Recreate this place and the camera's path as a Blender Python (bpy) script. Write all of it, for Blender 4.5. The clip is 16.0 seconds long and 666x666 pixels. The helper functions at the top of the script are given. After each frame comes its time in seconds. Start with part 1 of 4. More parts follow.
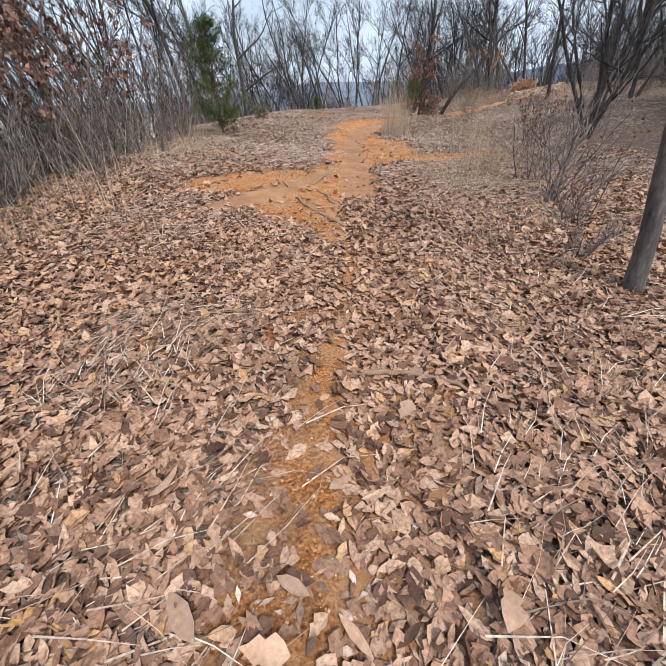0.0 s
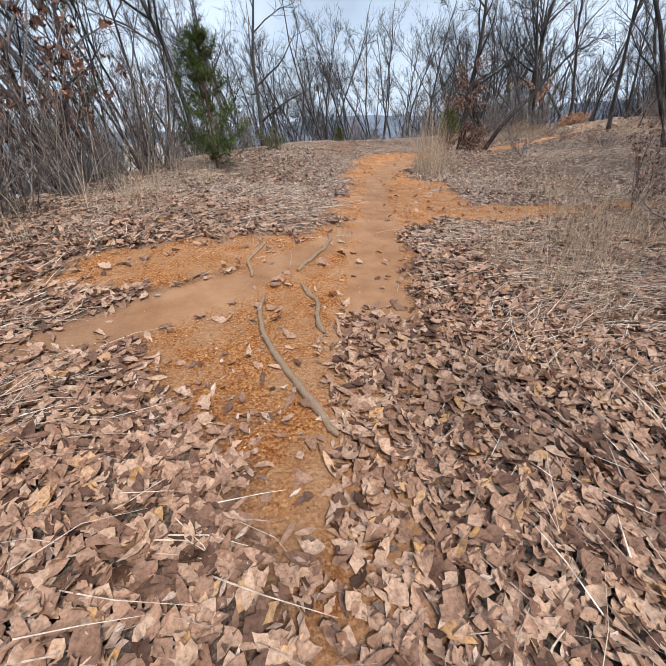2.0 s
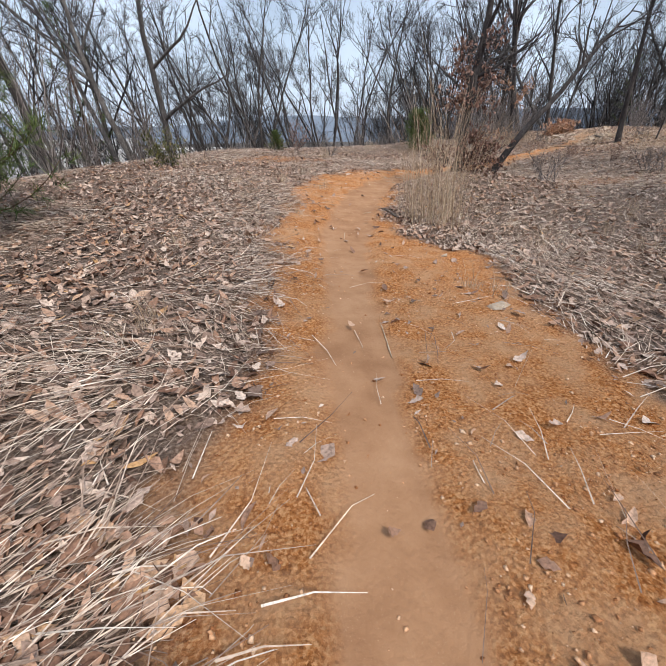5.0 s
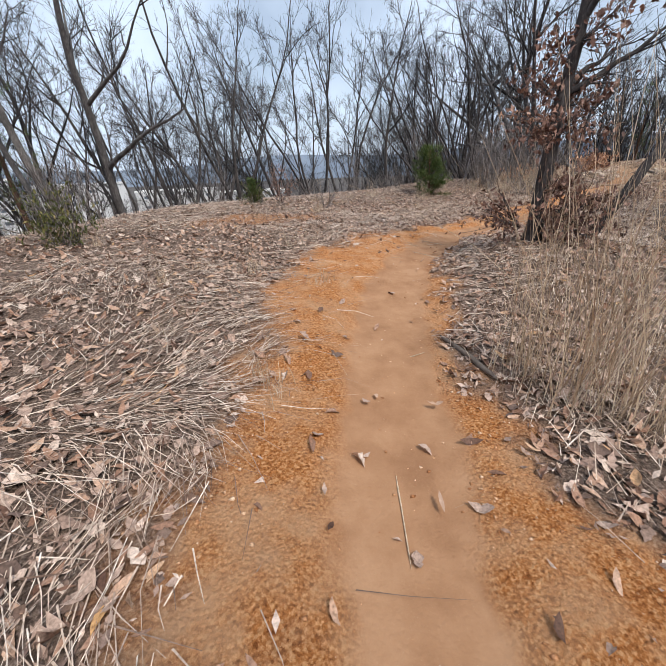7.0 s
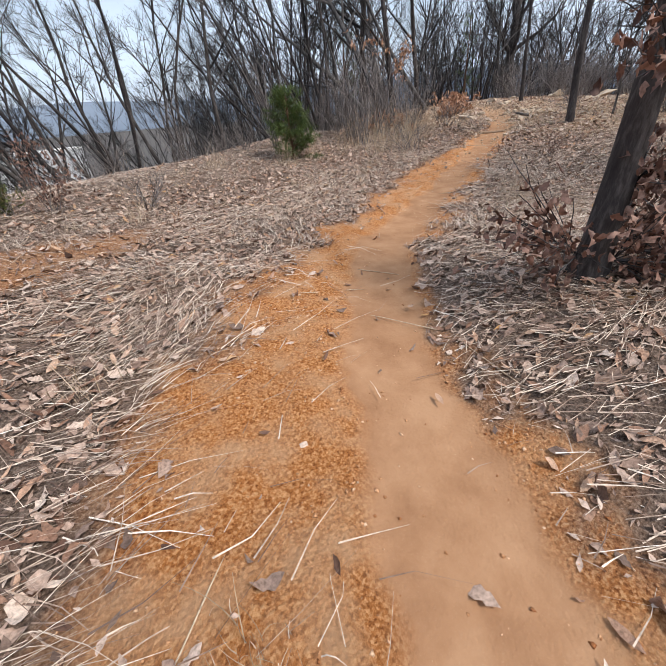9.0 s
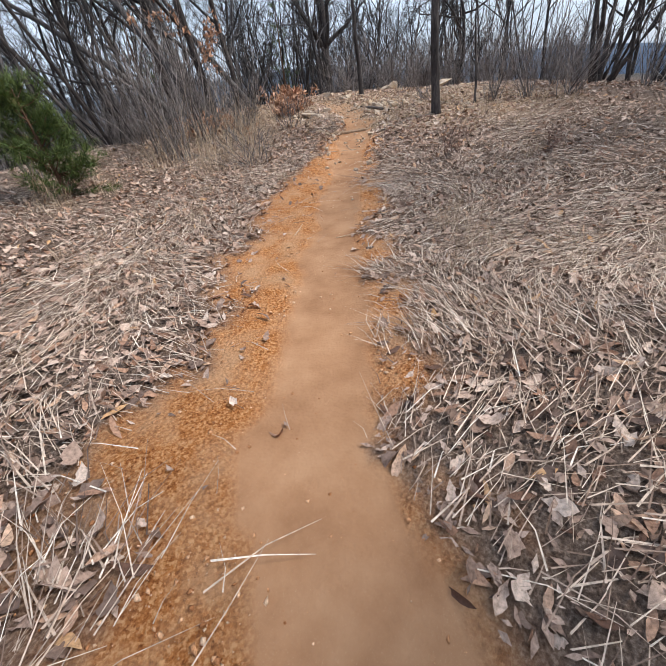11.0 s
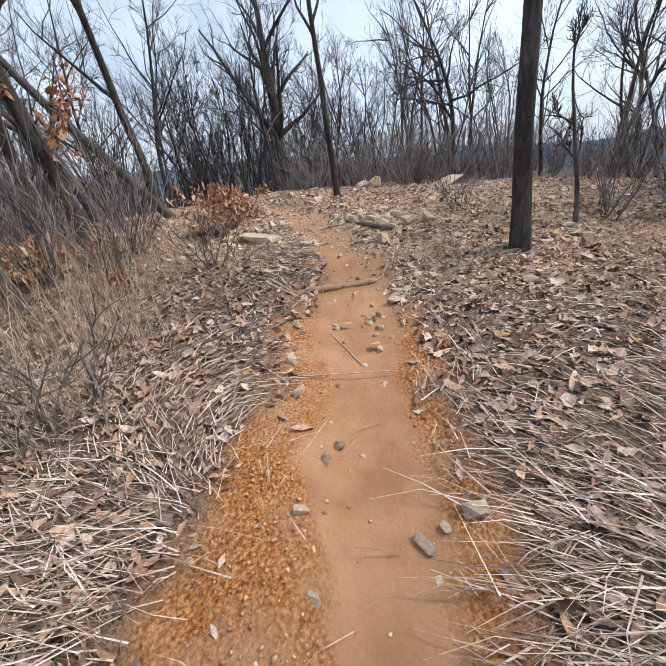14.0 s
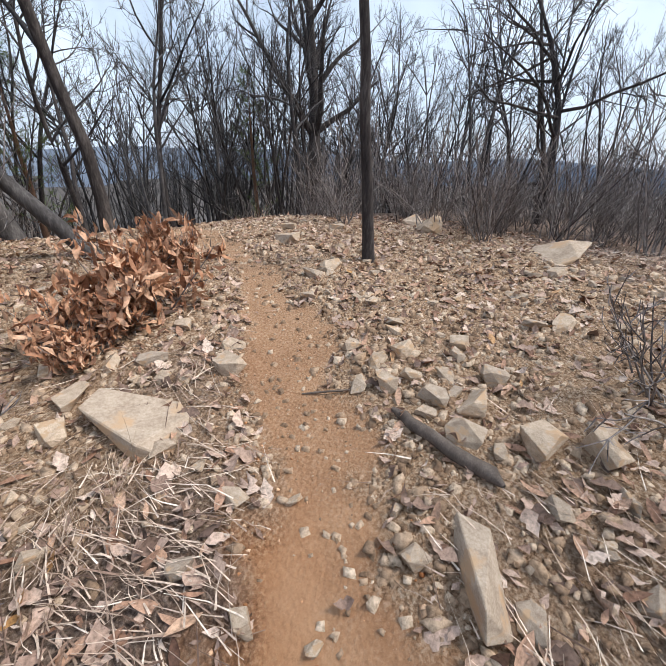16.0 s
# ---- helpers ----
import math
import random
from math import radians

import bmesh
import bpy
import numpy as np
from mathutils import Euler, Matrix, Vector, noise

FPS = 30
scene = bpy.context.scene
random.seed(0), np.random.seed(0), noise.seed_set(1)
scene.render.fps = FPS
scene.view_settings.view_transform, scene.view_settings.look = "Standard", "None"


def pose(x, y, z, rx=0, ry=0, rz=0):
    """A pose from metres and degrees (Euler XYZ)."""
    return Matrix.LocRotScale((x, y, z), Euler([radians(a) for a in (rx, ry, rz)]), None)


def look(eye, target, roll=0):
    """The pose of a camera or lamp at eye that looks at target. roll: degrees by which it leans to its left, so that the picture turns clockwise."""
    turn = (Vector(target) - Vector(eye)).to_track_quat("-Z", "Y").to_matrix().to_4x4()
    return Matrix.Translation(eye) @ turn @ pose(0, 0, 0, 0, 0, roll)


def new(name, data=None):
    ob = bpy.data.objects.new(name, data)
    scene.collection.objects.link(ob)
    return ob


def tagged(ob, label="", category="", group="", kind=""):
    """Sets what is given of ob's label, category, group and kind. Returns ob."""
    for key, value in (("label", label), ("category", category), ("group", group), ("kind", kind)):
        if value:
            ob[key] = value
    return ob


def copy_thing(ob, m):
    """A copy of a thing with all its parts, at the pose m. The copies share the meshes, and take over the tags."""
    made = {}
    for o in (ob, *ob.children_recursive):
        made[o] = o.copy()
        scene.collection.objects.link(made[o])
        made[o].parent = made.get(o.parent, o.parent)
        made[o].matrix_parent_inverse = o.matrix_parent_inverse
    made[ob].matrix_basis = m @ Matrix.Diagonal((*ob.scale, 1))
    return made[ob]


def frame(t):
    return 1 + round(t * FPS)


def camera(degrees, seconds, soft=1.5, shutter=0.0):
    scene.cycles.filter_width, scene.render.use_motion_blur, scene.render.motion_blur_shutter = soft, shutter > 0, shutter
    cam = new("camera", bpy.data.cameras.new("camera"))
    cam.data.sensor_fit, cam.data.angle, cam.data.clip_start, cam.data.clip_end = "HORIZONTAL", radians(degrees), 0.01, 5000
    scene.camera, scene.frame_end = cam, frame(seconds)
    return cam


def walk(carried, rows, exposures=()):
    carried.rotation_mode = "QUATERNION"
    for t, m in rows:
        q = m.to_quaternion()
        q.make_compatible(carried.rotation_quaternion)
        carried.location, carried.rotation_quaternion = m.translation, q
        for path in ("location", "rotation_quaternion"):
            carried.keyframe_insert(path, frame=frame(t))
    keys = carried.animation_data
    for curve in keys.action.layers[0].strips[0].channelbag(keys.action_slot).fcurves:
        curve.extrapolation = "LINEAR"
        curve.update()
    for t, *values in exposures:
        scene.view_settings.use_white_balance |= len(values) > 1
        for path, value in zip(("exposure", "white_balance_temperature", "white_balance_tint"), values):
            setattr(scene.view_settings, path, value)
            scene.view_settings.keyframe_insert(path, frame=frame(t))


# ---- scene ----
cam = camera(85.4, 16.0, 1.0)
PATH = [
    (0, (0.000, 0.000, 1.328), (0.002, 1.670, 0.228), -3.1),
    (0.5, (0.116, 0.721, 1.301), (0.124, 2.456, 0.306), -3.6),
    (1, (0.199, 1.474, 1.279), (0.187, 3.211, 0.288), -1.8),
    (1.5, (0.234, 2.208, 1.254), (0.359, 3.983, 0.341), -0.3),
    (2, (0.281, 2.934, 1.255), (0.183, 4.671, 0.269), -1.9),
    (2.5, (0.302, 3.704, 1.269), (0.309, 5.417, 0.235), -4.4),
    (3, (0.302, 4.408, 1.270), (0.385, 6.140, 0.273), -0.2),
    (3.2, (0.277, 4.722, 1.294), (0.418, 6.494, 0.377), 0.4),
    (5.3, (0.478, 8.762, 1.403), (0.642, 10.489, 0.408), -0.8),
    (5.5, (0.515, 9.123, 1.431), (0.733, 10.869, 0.481), -0.6),
    (6, (0.574, 10.047, 1.473), (0.735, 11.821, 0.562), -0.6),
    (6.5, (0.582, 10.969, 1.523), (0.819, 12.757, 0.658), -1.9),
    (7, (0.613, 11.900, 1.540), (0.811, 13.702, 0.694), -2.1),
    (7.5, (0.690, 12.863, 1.582), (1.214, 14.580, 0.699), -1.9),
    (8, (0.743, 13.772, 1.611), (1.374, 15.410, 0.654), -0.9),
    (8.5, (0.855, 14.642, 1.639), (1.609, 16.108, 0.506), -3.7),
    (9, (1.055, 15.479, 1.700), (1.886, 16.937, 0.612), -4.2),
    (9.5, (1.358, 16.270, 1.744), (2.511, 17.467, 0.632), -3.2),
    (9.7, (1.469, 16.521, 1.744), (2.627, 17.726, 0.645), -7.1),
    (11.8, (4.236, 18.989, 1.403), (5.602, 19.912, 0.271), -3.6),
    (12, (4.502, 19.213, 1.454), (5.769, 20.216, 0.276), -7.3),
    (12.5, (5.107, 19.731, 1.517), (6.479, 20.687, 0.419), -2.9),
    (13, (5.800, 20.166, 1.565), (7.351, 21.029, 0.643), -2.5),
    (13.5, (6.547, 20.641, 1.621), (8.099, 21.537, 0.733), -2.0),
    (14, (7.416, 21.058, 1.698), (9.010, 21.944, 0.876), -5.1),
    (14.5, (8.234, 21.448, 1.773), (9.826, 22.329, 0.943), -0.7),
    (15, (9.054, 21.824, 1.909), (10.668, 22.703, 1.121), -2.1),
    (15.5, (9.813, 22.184, 1.952), (11.309, 23.218, 1.120), -1.3),
    (16, (10.545, 22.542, 2.130), (12.070, 23.530, 1.294), 1.6),
]
walk(cam, [(t, look(eye, target, roll)) for t, eye, target, roll in PATH], [(0, 0.3), (1.5, 0.24), (7, 0.24), (9.5, 0.4), (12.5, 0.44), (16, 0.42)])

# ---- light ----
world = bpy.data.worlds.new("overcast_sky")
scene.world = world
world.use_nodes = True
wn = world.node_tree.nodes
wl = world.node_tree.links
wn.clear()
w_out = wn.new("ShaderNodeOutputWorld")
w_bg = wn.new("ShaderNodeBackground")
w_sky = wn.new("ShaderNodeTexSky")
w_sky.sky_type = "NISHITA"
w_sky.sun_disc = False
w_sky.sun_elevation = radians(48)
w_sky.sun_rotation = radians(150)
w_sky.dust_density = 3.0
w_co = wn.new("ShaderNodeTexCoord")
w_no = wn.new("ShaderNodeTexNoise")
w_no.inputs["Scale"].default_value = 2.6
w_no.inputs["Detail"].default_value = 6.0
w_rp = wn.new("ShaderNodeValToRGB")
w_rp.color_ramp.elements[0].position = 0.36
w_rp.color_ramp.elements[0].color = (0.45, 0.45, 0.45, 1)
w_rp.color_ramp.elements[1].position = 0.62
w_rp.color_ramp.elements[1].color = (0.95, 0.95, 0.95, 1)
w_mx = wn.new("ShaderNodeMix")
w_mx.data_type = "RGBA"
w_mx.inputs["B"].default_value = (7.2, 8.5, 10.4, 1)
wl.new(w_co.outputs["Generated"], w_no.inputs["Vector"])
wl.new(w_no.outputs["Fac"], w_rp.inputs["Fac"])
wl.new(w_rp.outputs["Color"], w_mx.inputs["Factor"])
wl.new(w_sky.outputs["Color"], w_mx.inputs["A"])
wl.new(w_mx.outputs["Result"], w_bg.inputs["Color"])
w_bg.inputs["Strength"].default_value = 0.1
wl.new(w_bg.outputs["Background"], w_out.inputs["Surface"])

sun_data = bpy.data.lights.new("sun", "SUN")
sun_data.energy = 2.4
sun_data.angle = radians(12)
sun_data.color = (1.0, 0.95, 0.88)
sun = new("sun", sun_data)
sun.matrix_world = look((0, 0, 60), (-14, 24, 20))

# ---- the lie of the land ----
PLANE = (0.0234, 0.0097, 0.032)
SWELLS = [
    (0, -2, -0.043), (0, 3, -0.073), (0, 8, 0.073), (0.5, 13, -0.27), (2, 17.5, -0.026), (5.5, 20, -0.289), (9.5, 22, -0.153),
    (13.5, 24, 0.178), (-3, 3, 0.102), (-3, 9, 0.155), (-3, 15, 0.159), (-1, 21, 0.134), (3.5, 4, -0.165), (4, 10, -0.166),
    (5, 15, -0.213), (9, 17.5, -0.038), (3, 23, -0.14), (8, 25, -0.163), (14, 19.5, 0.291), (17, 26, 0.123),
]
# the trail: x, y, half its width
TRAIL = [
    (-0.6, -30, 0.3), (0.05, -3, 0.22), (0.2, 0.7, 0.21), (0.43, 3.6, 0.23), (0.49, 6, 0.25), (0.62, 7.2, 0.24), (0.7, 9.6, 0.22), (0.84, 10.9, 0.23),
    (1.0, 12.9, 0.31), (1.63, 15.5, 0.35), (2.4, 17.1, 0.31), (3.7, 18.78, 0.33), (5.6, 19.92, 0.27), (6.75, 20.6, 0.25), (8.65, 21.6, 0.25),
    (10.0, 22.25, 0.3), (10.6, 22.58, 0.32), (11.25, 23.0, 0.27), (11.7, 23.42, 0.28), (12.3, 24.02, 0.25), (13.3, 25.4, 0.18), (14.2, 27.6, 0.2), (15.5, 31, 0.2), (24, 48, 0.2),
]
FORK = [(0.3, 7.1, 0.13), (0.0, 6.55, 0.15), (-0.3, 6.1, 0.16), (-0.7, 5.5, 0.18), (-1.38, 4.7, 0.2), (-1.9, 4.25, 0.2), (-2.3, 3.95, 0.2), (-4.0, 2.9, 0.2), (-6.0, 1.8, 0.2)]


def smoothstep(a, b, v):
    u = np.clip((v - a) / (b - a), 0, 1)
    return u * u * (3 - 2 * u)


def grid_hash(ix, iy, seed):
    h = (ix.astype(np.int64) * 374761393 + iy.astype(np.int64) * 668265263 + seed * 974634541) & 0x7FFFFFFF
    h = ((h ^ (h >> 13)) * 1274126177) & 0x7FFFFFFF
    return ((h ^ (h >> 16)) & 0xFFFF) / 65535.0


def wavy(x, y, size, seed=0):
    """Smooth noise from -1 to 1 with lumps of that size."""
    u, v = np.asarray(x, float) / size, np.asarray(y, float) / size
    iu, iv = np.floor(u), np.floor(v)
    fu, fv = u - iu, v - iv
    fu, fv = fu * fu * (3 - 2 * fu), fv * fv * (3 - 2 * fv)
    a, b = grid_hash(iu, iv, seed), grid_hash(iu + 1, iv, seed)
    c, d = grid_hash(iu, iv + 1, seed), grid_hash(iu + 1, iv + 1, seed)
    return 2 * ((a * (1 - fu) + b * fu) * (1 - fv) + (c * (1 - fu) + d * fu) * fv) - 1


def along(line, x, y):
    """Distance to a line, signed (left of it is positive), the way along it and its half width there."""
    x, y = np.asarray(x, float), np.asarray(y, float)
    best = np.full(x.shape, 1e9)
    side, way, half = np.zeros(x.shape), np.zeros(x.shape), np.zeros(x.shape)
    run = 0.0
    for (ax, ay, aw), (bx, by, bw) in zip(line[:-1], line[1:]):
        dx, dy = bx - ax, by - ay
        size = math.hypot(dx, dy)
        u = np.clip(((x - ax) * dx + (y - ay) * dy) / size**2, 0, 1)
        d = np.hypot(x - ax - u * dx, y - ay - u * dy)
        near = d < best
        best = np.where(near, d, best)
        side = np.where(near, np.sign(dx * (y - ay) - dy * (x - ax)), side)
        way = np.where(near, run + u * size, way)
        half = np.where(near, aw + u * (bw - aw), half)
        run += size
    return best * side, way, half


START = math.dist((-0.6, -30), (0.05, -3)) + math.dist((0.05, -3), (0.2, 0.7))


def land(x, y):
    """Height of the bare ground."""
    x, y = np.asarray(x, float), np.asarray(y, float)
    cx, cy = np.clip(x, -8, 22), np.clip(y, -6, 32)
    z = PLANE[0] + PLANE[1] * cx + PLANE[2] * cy
    for sx, sy, high in SWELLS:
        z = z + high * np.exp(-((x - sx) ** 2 + (y - sy) ** 2) / 20.48)
    d, s, half = along(TRAIL, x, y)
    left = np.maximum(0, d - np.interp(s - START, [27, 31], [5.2, 2.6]))
    z = z - 0.28 * np.maximum(0, np.minimum(s - START, 60) - 33.5)
    z = z - np.where(left < 3.2, 0.07 * left**2, 0.717 + 0.448 * (left - 3.2)) * (left < 60) - np.where(left >= 60, 26 + 14 * (1 - np.exp(-(left - 60) / 200)), 0)
    right = np.maximum(0, -d - 16)
    z = z - 24 * (1 - np.exp(-0.25 * right / 24))
    z = z + 0.4 * np.exp(-((x - 4.2) ** 2 + (y - 16.1) ** 2) / 2.9) * smoothstep(0.3, 1.3, np.abs(d))
    near = np.clip(1 - np.abs(d) / 40, 0, 1)
    z = z + near * (0.05 * wavy(x, y, 1.9, 3) + 0.022 * wavy(x, y, 0.55, 5) + 0.008 * wavy(x, y, 0.2, 6)) * smoothstep(0.0, 1.0, np.abs(d) / 1.2 + 0.25)
    z = z - 0.035 * (1 - smoothstep(half * 0.6, half * 1.5, np.abs(d)))
    return z


def soils(x, y):
    """How far the ground is packed trail, orange soil and stony soil, each 0 to 1."""
    d, s, half = along(TRAIL, x, y)
    s = s - START
    rag = 0.09 * wavy(x, y, 0.5, 11) + 0.05 * wavy(x, y, 0.15, 12)
    trail = 1 - smoothstep(half * 0.9, half * 1.14, np.abs(d) + rag * np.interp(s, [3, 6, 23, 27], [0.9, 0.6, 0.7, 1.7]))
    fd, fs, fh = along(FORK, x, y)
    fork = (1 - smoothstep(fh * 0.8, fh * 1.4, np.abs(fd) + rag * 0.6)) * np.interp(x, [-3.2, -1.4], [0.35, 1.0])
    wide_l = np.interp(s, [0, 2.5, 3.5, 5.5, 7, 10.5, 13, 15, 17, 19, 21, 23, 25.5, 27, 29], [0.34, 0.26, 0.4, 0.75, 0.35, 0.5, 0.65, 1.1, 0.85, 0.5, 0.7, 0.8, 0.25, 0.1, 0.05])
    wide_r = np.interp(s, [0, 2, 4, 6.8, 7.4, 9.5, 11.5, 12.5, 14, 17, 20, 22, 25, 27, 30], [0.0, 0.0, 0.0, 0.15, 0.8, 1.5, 1.3, 0.4, 0.2, 0.12, 0.15, 0.22, 0.2, 0.15, 0.1])
    over = np.where(d > 0, np.abs(d) - half - wide_l, np.abs(d) - half - wide_r) + rag * 2.2
    orange = 1 - smoothstep(-0.2, 0.2, over + 0.12 * wavy(x, y, 0.08, 13))
    for bx, by, rx, ry, turn in ((2.6, 8.6, 2.3, 0.62, 0.12), (-1.05, 6.1, 1.15, 0.5, 0.6), (-0.32, 5.1, 0.75, 1.0, 0.15), (0.3, 19.7, 1.6, 0.55, 0.45), (7.2, 16.5, 1.0, 0.5, 0.2)):
        c, q = math.cos(turn), math.sin(turn)
        u, v = ((x - bx) * c + (y - by) * q) / rx, (-(x - bx) * q + (y - by) * c) / ry
        orange = np.maximum(orange, (0.55 if by > 16 else 1.0) * (1 - smoothstep(0.65, 1.2, np.hypot(u, v) + rag * 3.0)))
    stony = smoothstep(np.where(d < 0, 24.8, 26.0), np.where(d < 0, 27.6, 29.5), s + 1.2 * wavy(x, y, 0.9, 14)) * (1 - smoothstep(3.2, 5.0, np.abs(d)))
    inside = (x > -5.2) & (x < 17.2) & (y > -1.8) & (y < 29.2)
    bare = np.maximum(trail, fork) * inside
    return bare, orange * (1 - 0.75 * stony) * inside, stony * inside, d, s, half


# ---- materials ----
def nodes_of(name):
    m = bpy.data.materials.new(name)
    m.use_nodes = True
    n, l = m.node_tree.nodes, m.node_tree.links
    return m, n, l, n["Principled BSDF"]


def ramp(n, stops):
    r = n.new("ShaderNodeValToRGB")
    e = r.color_ramp.elements
    while len(e) < len(stops):
        e.new(0.5)
    for k, (p, c) in zip(e, stops):
        k.position, k.color = p, (*c, 1)
    return r


def noisy(n, l, scale, detail=5.0, rough=0.6, coords=None):
    t = n.new("ShaderNodeTexNoise")
    t.inputs["Scale"].default_value, t.inputs["Detail"].default_value, t.inputs["Roughness"].default_value = scale, detail, rough
    if coords is not None:
        l.new(coords, t.inputs["Vector"])
    return t


def mixed(n, l, fac, a, b, mode="MIX"):
    m = n.new("ShaderNodeMix")
    m.data_type, m.blend_type = "RGBA", mode
    for key, v in (("Factor", fac), ("A", a), ("B", b)):
        if isinstance(v, bpy.types.NodeSocket):
            l.new(v, m.inputs[key])
        else:
            m.inputs[key].default_value = v if key == "Factor" else (*v, 1)
    return m.outputs["Result"]


def bumped(n, l, bsdf, height, strength, distance):
    b = n.new("ShaderNodeBump")
    b.inputs["Strength"].default_value, b.inputs["Distance"].default_value = strength, distance
    l.new(height, b.inputs["Height"])
    l.new(b.outputs["Normal"], bsdf.inputs["Normal"])


def ground_material():
    m, n, l, b = nodes_of("woodland_soil")
    geo = n.new("ShaderNodeNewGeometry")
    p = geo.outputs["Position"]
    mask = n.new("ShaderNodeAttribute")
    mask.attribute_name = "soil"
    sep = n.new("ShaderNodeSeparateColor")
    l.new(mask.outputs["Color"], sep.inputs["Color"])
    fine, grain, broad = noisy(n, l, 60, 8, 0.7, p), noisy(n, l, 260, 4, 0.7, p), noisy(n, l, 3.5, 6, 0.6, p)
    duff = ramp(n, [(0.3, (0.05, 0.034, 0.027)), (0.5, (0.2, 0.14, 0.108)), (0.7, (0.46, 0.35, 0.28))])
    l.new(fine.outputs["Fac"], duff.inputs["Fac"])
    red = ramp(n, [(0.33, (0.22, 0.066, 0.017)), (0.48, (0.52, 0.195, 0.058)), (0.65, (0.78, 0.42, 0.195))])
    clod, clod2 = n.new("ShaderNodeTexVoronoi"), n.new("ShaderNodeTexVoronoi")
    warp = mixed(n, l, 0.012, p, grain.outputs["Color"], "ADD")
    for k, size in ((clod, 52.0), (clod2, 95.0)):
        k.inputs["Scale"].default_value = size
        l.new(warp, k.inputs["Vector"])
    cells = n.new("ShaderNodeMath")
    cells.operation = "MULTIPLY"
    l.new(clod.outputs["Distance"], cells.inputs[0])
    cells.inputs[1].default_value = 1.0
    tone = n.new("ShaderNodeSeparateColor")
    l.new(clod2.outputs["Color"], tone.inputs["Color"])
    lit = n.new("ShaderNodeMix")
    lit.data_type = "FLOAT"
    lit.inputs["Factor"].default_value = 0.2
    l.new(fine.outputs["Fac"], lit.inputs["A"])
    l.new(tone.outputs["Red"], lit.inputs["B"])
    l.new(lit.outputs["Result"], red.inputs["Fac"])
    sandy = ramp(n, [(0.42, (0, 0, 0)), (0.66, (0.8, 0.8, 0.8))])
    l.new(broad.outputs["Fac"], sandy.inputs["Fac"])
    red2 = mixed(n, l, sandy.outputs["Color"], red.outputs["Color"], (0.64, 0.37, 0.205), "MIX")
    tan = ramp(n, [(0.34, (0.305, 0.155, 0.08)), (0.5, (0.375, 0.2, 0.106)), (0.66, (0.435, 0.245, 0.136))])
    l.new(broad.outputs["Fac"], tan.inputs["Fac"])
    speck = ramp(n, [(0.60, (0, 0, 0)), (0.72, (1, 1, 1))])
    l.new(grain.outputs["Fac"], speck.inputs["Fac"])
    tan2 = mixed(n, l, speck.outputs["Color"], tan.outputs["Color"], (0.52, 0.33, 0.2))
    stone = ramp(n, [(0.33, (0.18, 0.106, 0.062)), (0.5, (0.44, 0.288, 0.18)), (0.68, (0.69, 0.54, 0.4))])
    l.new(lit.outputs["Result"], stone.inputs["Fac"])
    c = mixed(n, l, sep.outputs["Green"], duff.outputs["Color"], red2)
    c = mixed(n, l, sep.outputs["Blue"], c, stone.outputs["Color"])
    c = mixed(n, l, sep.outputs["Red"], c, tan2)
    wood = ramp(n, [(0.3, (0.06, 0.055, 0.052)), (0.7, (0.15, 0.132, 0.12))])
    l.new(broad.outputs["Fac"], wood.inputs["Fac"])
    c = mixed(n, l, mask.outputs["Alpha"], wood.outputs["Color"], c)
    l.new(c, b.inputs["Base Color"])
    b.inputs["Roughness"].default_value = 0.95
    b.inputs["Specular IOR Level"].default_value = 0.15
    rough = n.new("ShaderNodeMath")
    rough.operation = "MULTIPLY"
    tame = n.new("ShaderNodeMapRange")
    tame.inputs["To Min"].default_value, tame.inputs["To Max"].default_value = 1.0, 0.16
    l.new(sep.outputs["Red"], tame.inputs["Value"])
    rise = n.new("ShaderNodeMath")
    rise.operation = "MULTIPLY_ADD"
    rise.inputs[1].default_value = -0.6
    l.new(cells.outputs["Value"], rise.inputs[0])
    l.new(fine.outputs["Fac"], rise.inputs[2])
    l.new(rise.outputs["Value"], rough.inputs[0])
    l.new(tame.outputs["Result"], rough.inputs[1])
    bumped(n, l, b, rough.outputs["Value"], 0.9, 0.03)
    return m


def island_material(name, stops, roughness=0.8, grain=40.0, depth=0.004, spec=0.25, through_light=0.0):
    """Many small pieces in one mesh, each with a tone of its own."""
    m, n, l, b = nodes_of(name)
    geo = n.new("ShaderNodeNewGeometry")
    r = ramp(n, stops)
    l.new(geo.outputs["Random Per Island"], r.inputs["Fac"])
    t = noisy(n, l, grain, 6, 0.65, geo.outputs["Position"])
    dark = ramp(n, [(0.32, (0.5, 0.47, 0.44)), (0.5, (0.93, 0.91, 0.89)), (0.66, (1.22, 1.2, 1.18))])
    l.new(t.outputs["Fac"], dark.inputs["Fac"])
    c = mixed(n, l, 1.0, r.outputs["Color"], dark.outputs["Color"], "MULTIPLY")
    l.new(c, b.inputs["Base Color"])
    b.inputs["Roughness"].default_value, b.inputs["Specular IOR Level"].default_value = roughness, spec
    bumped(n, l, b, t.outputs["Fac"], 0.6, depth)
    return m


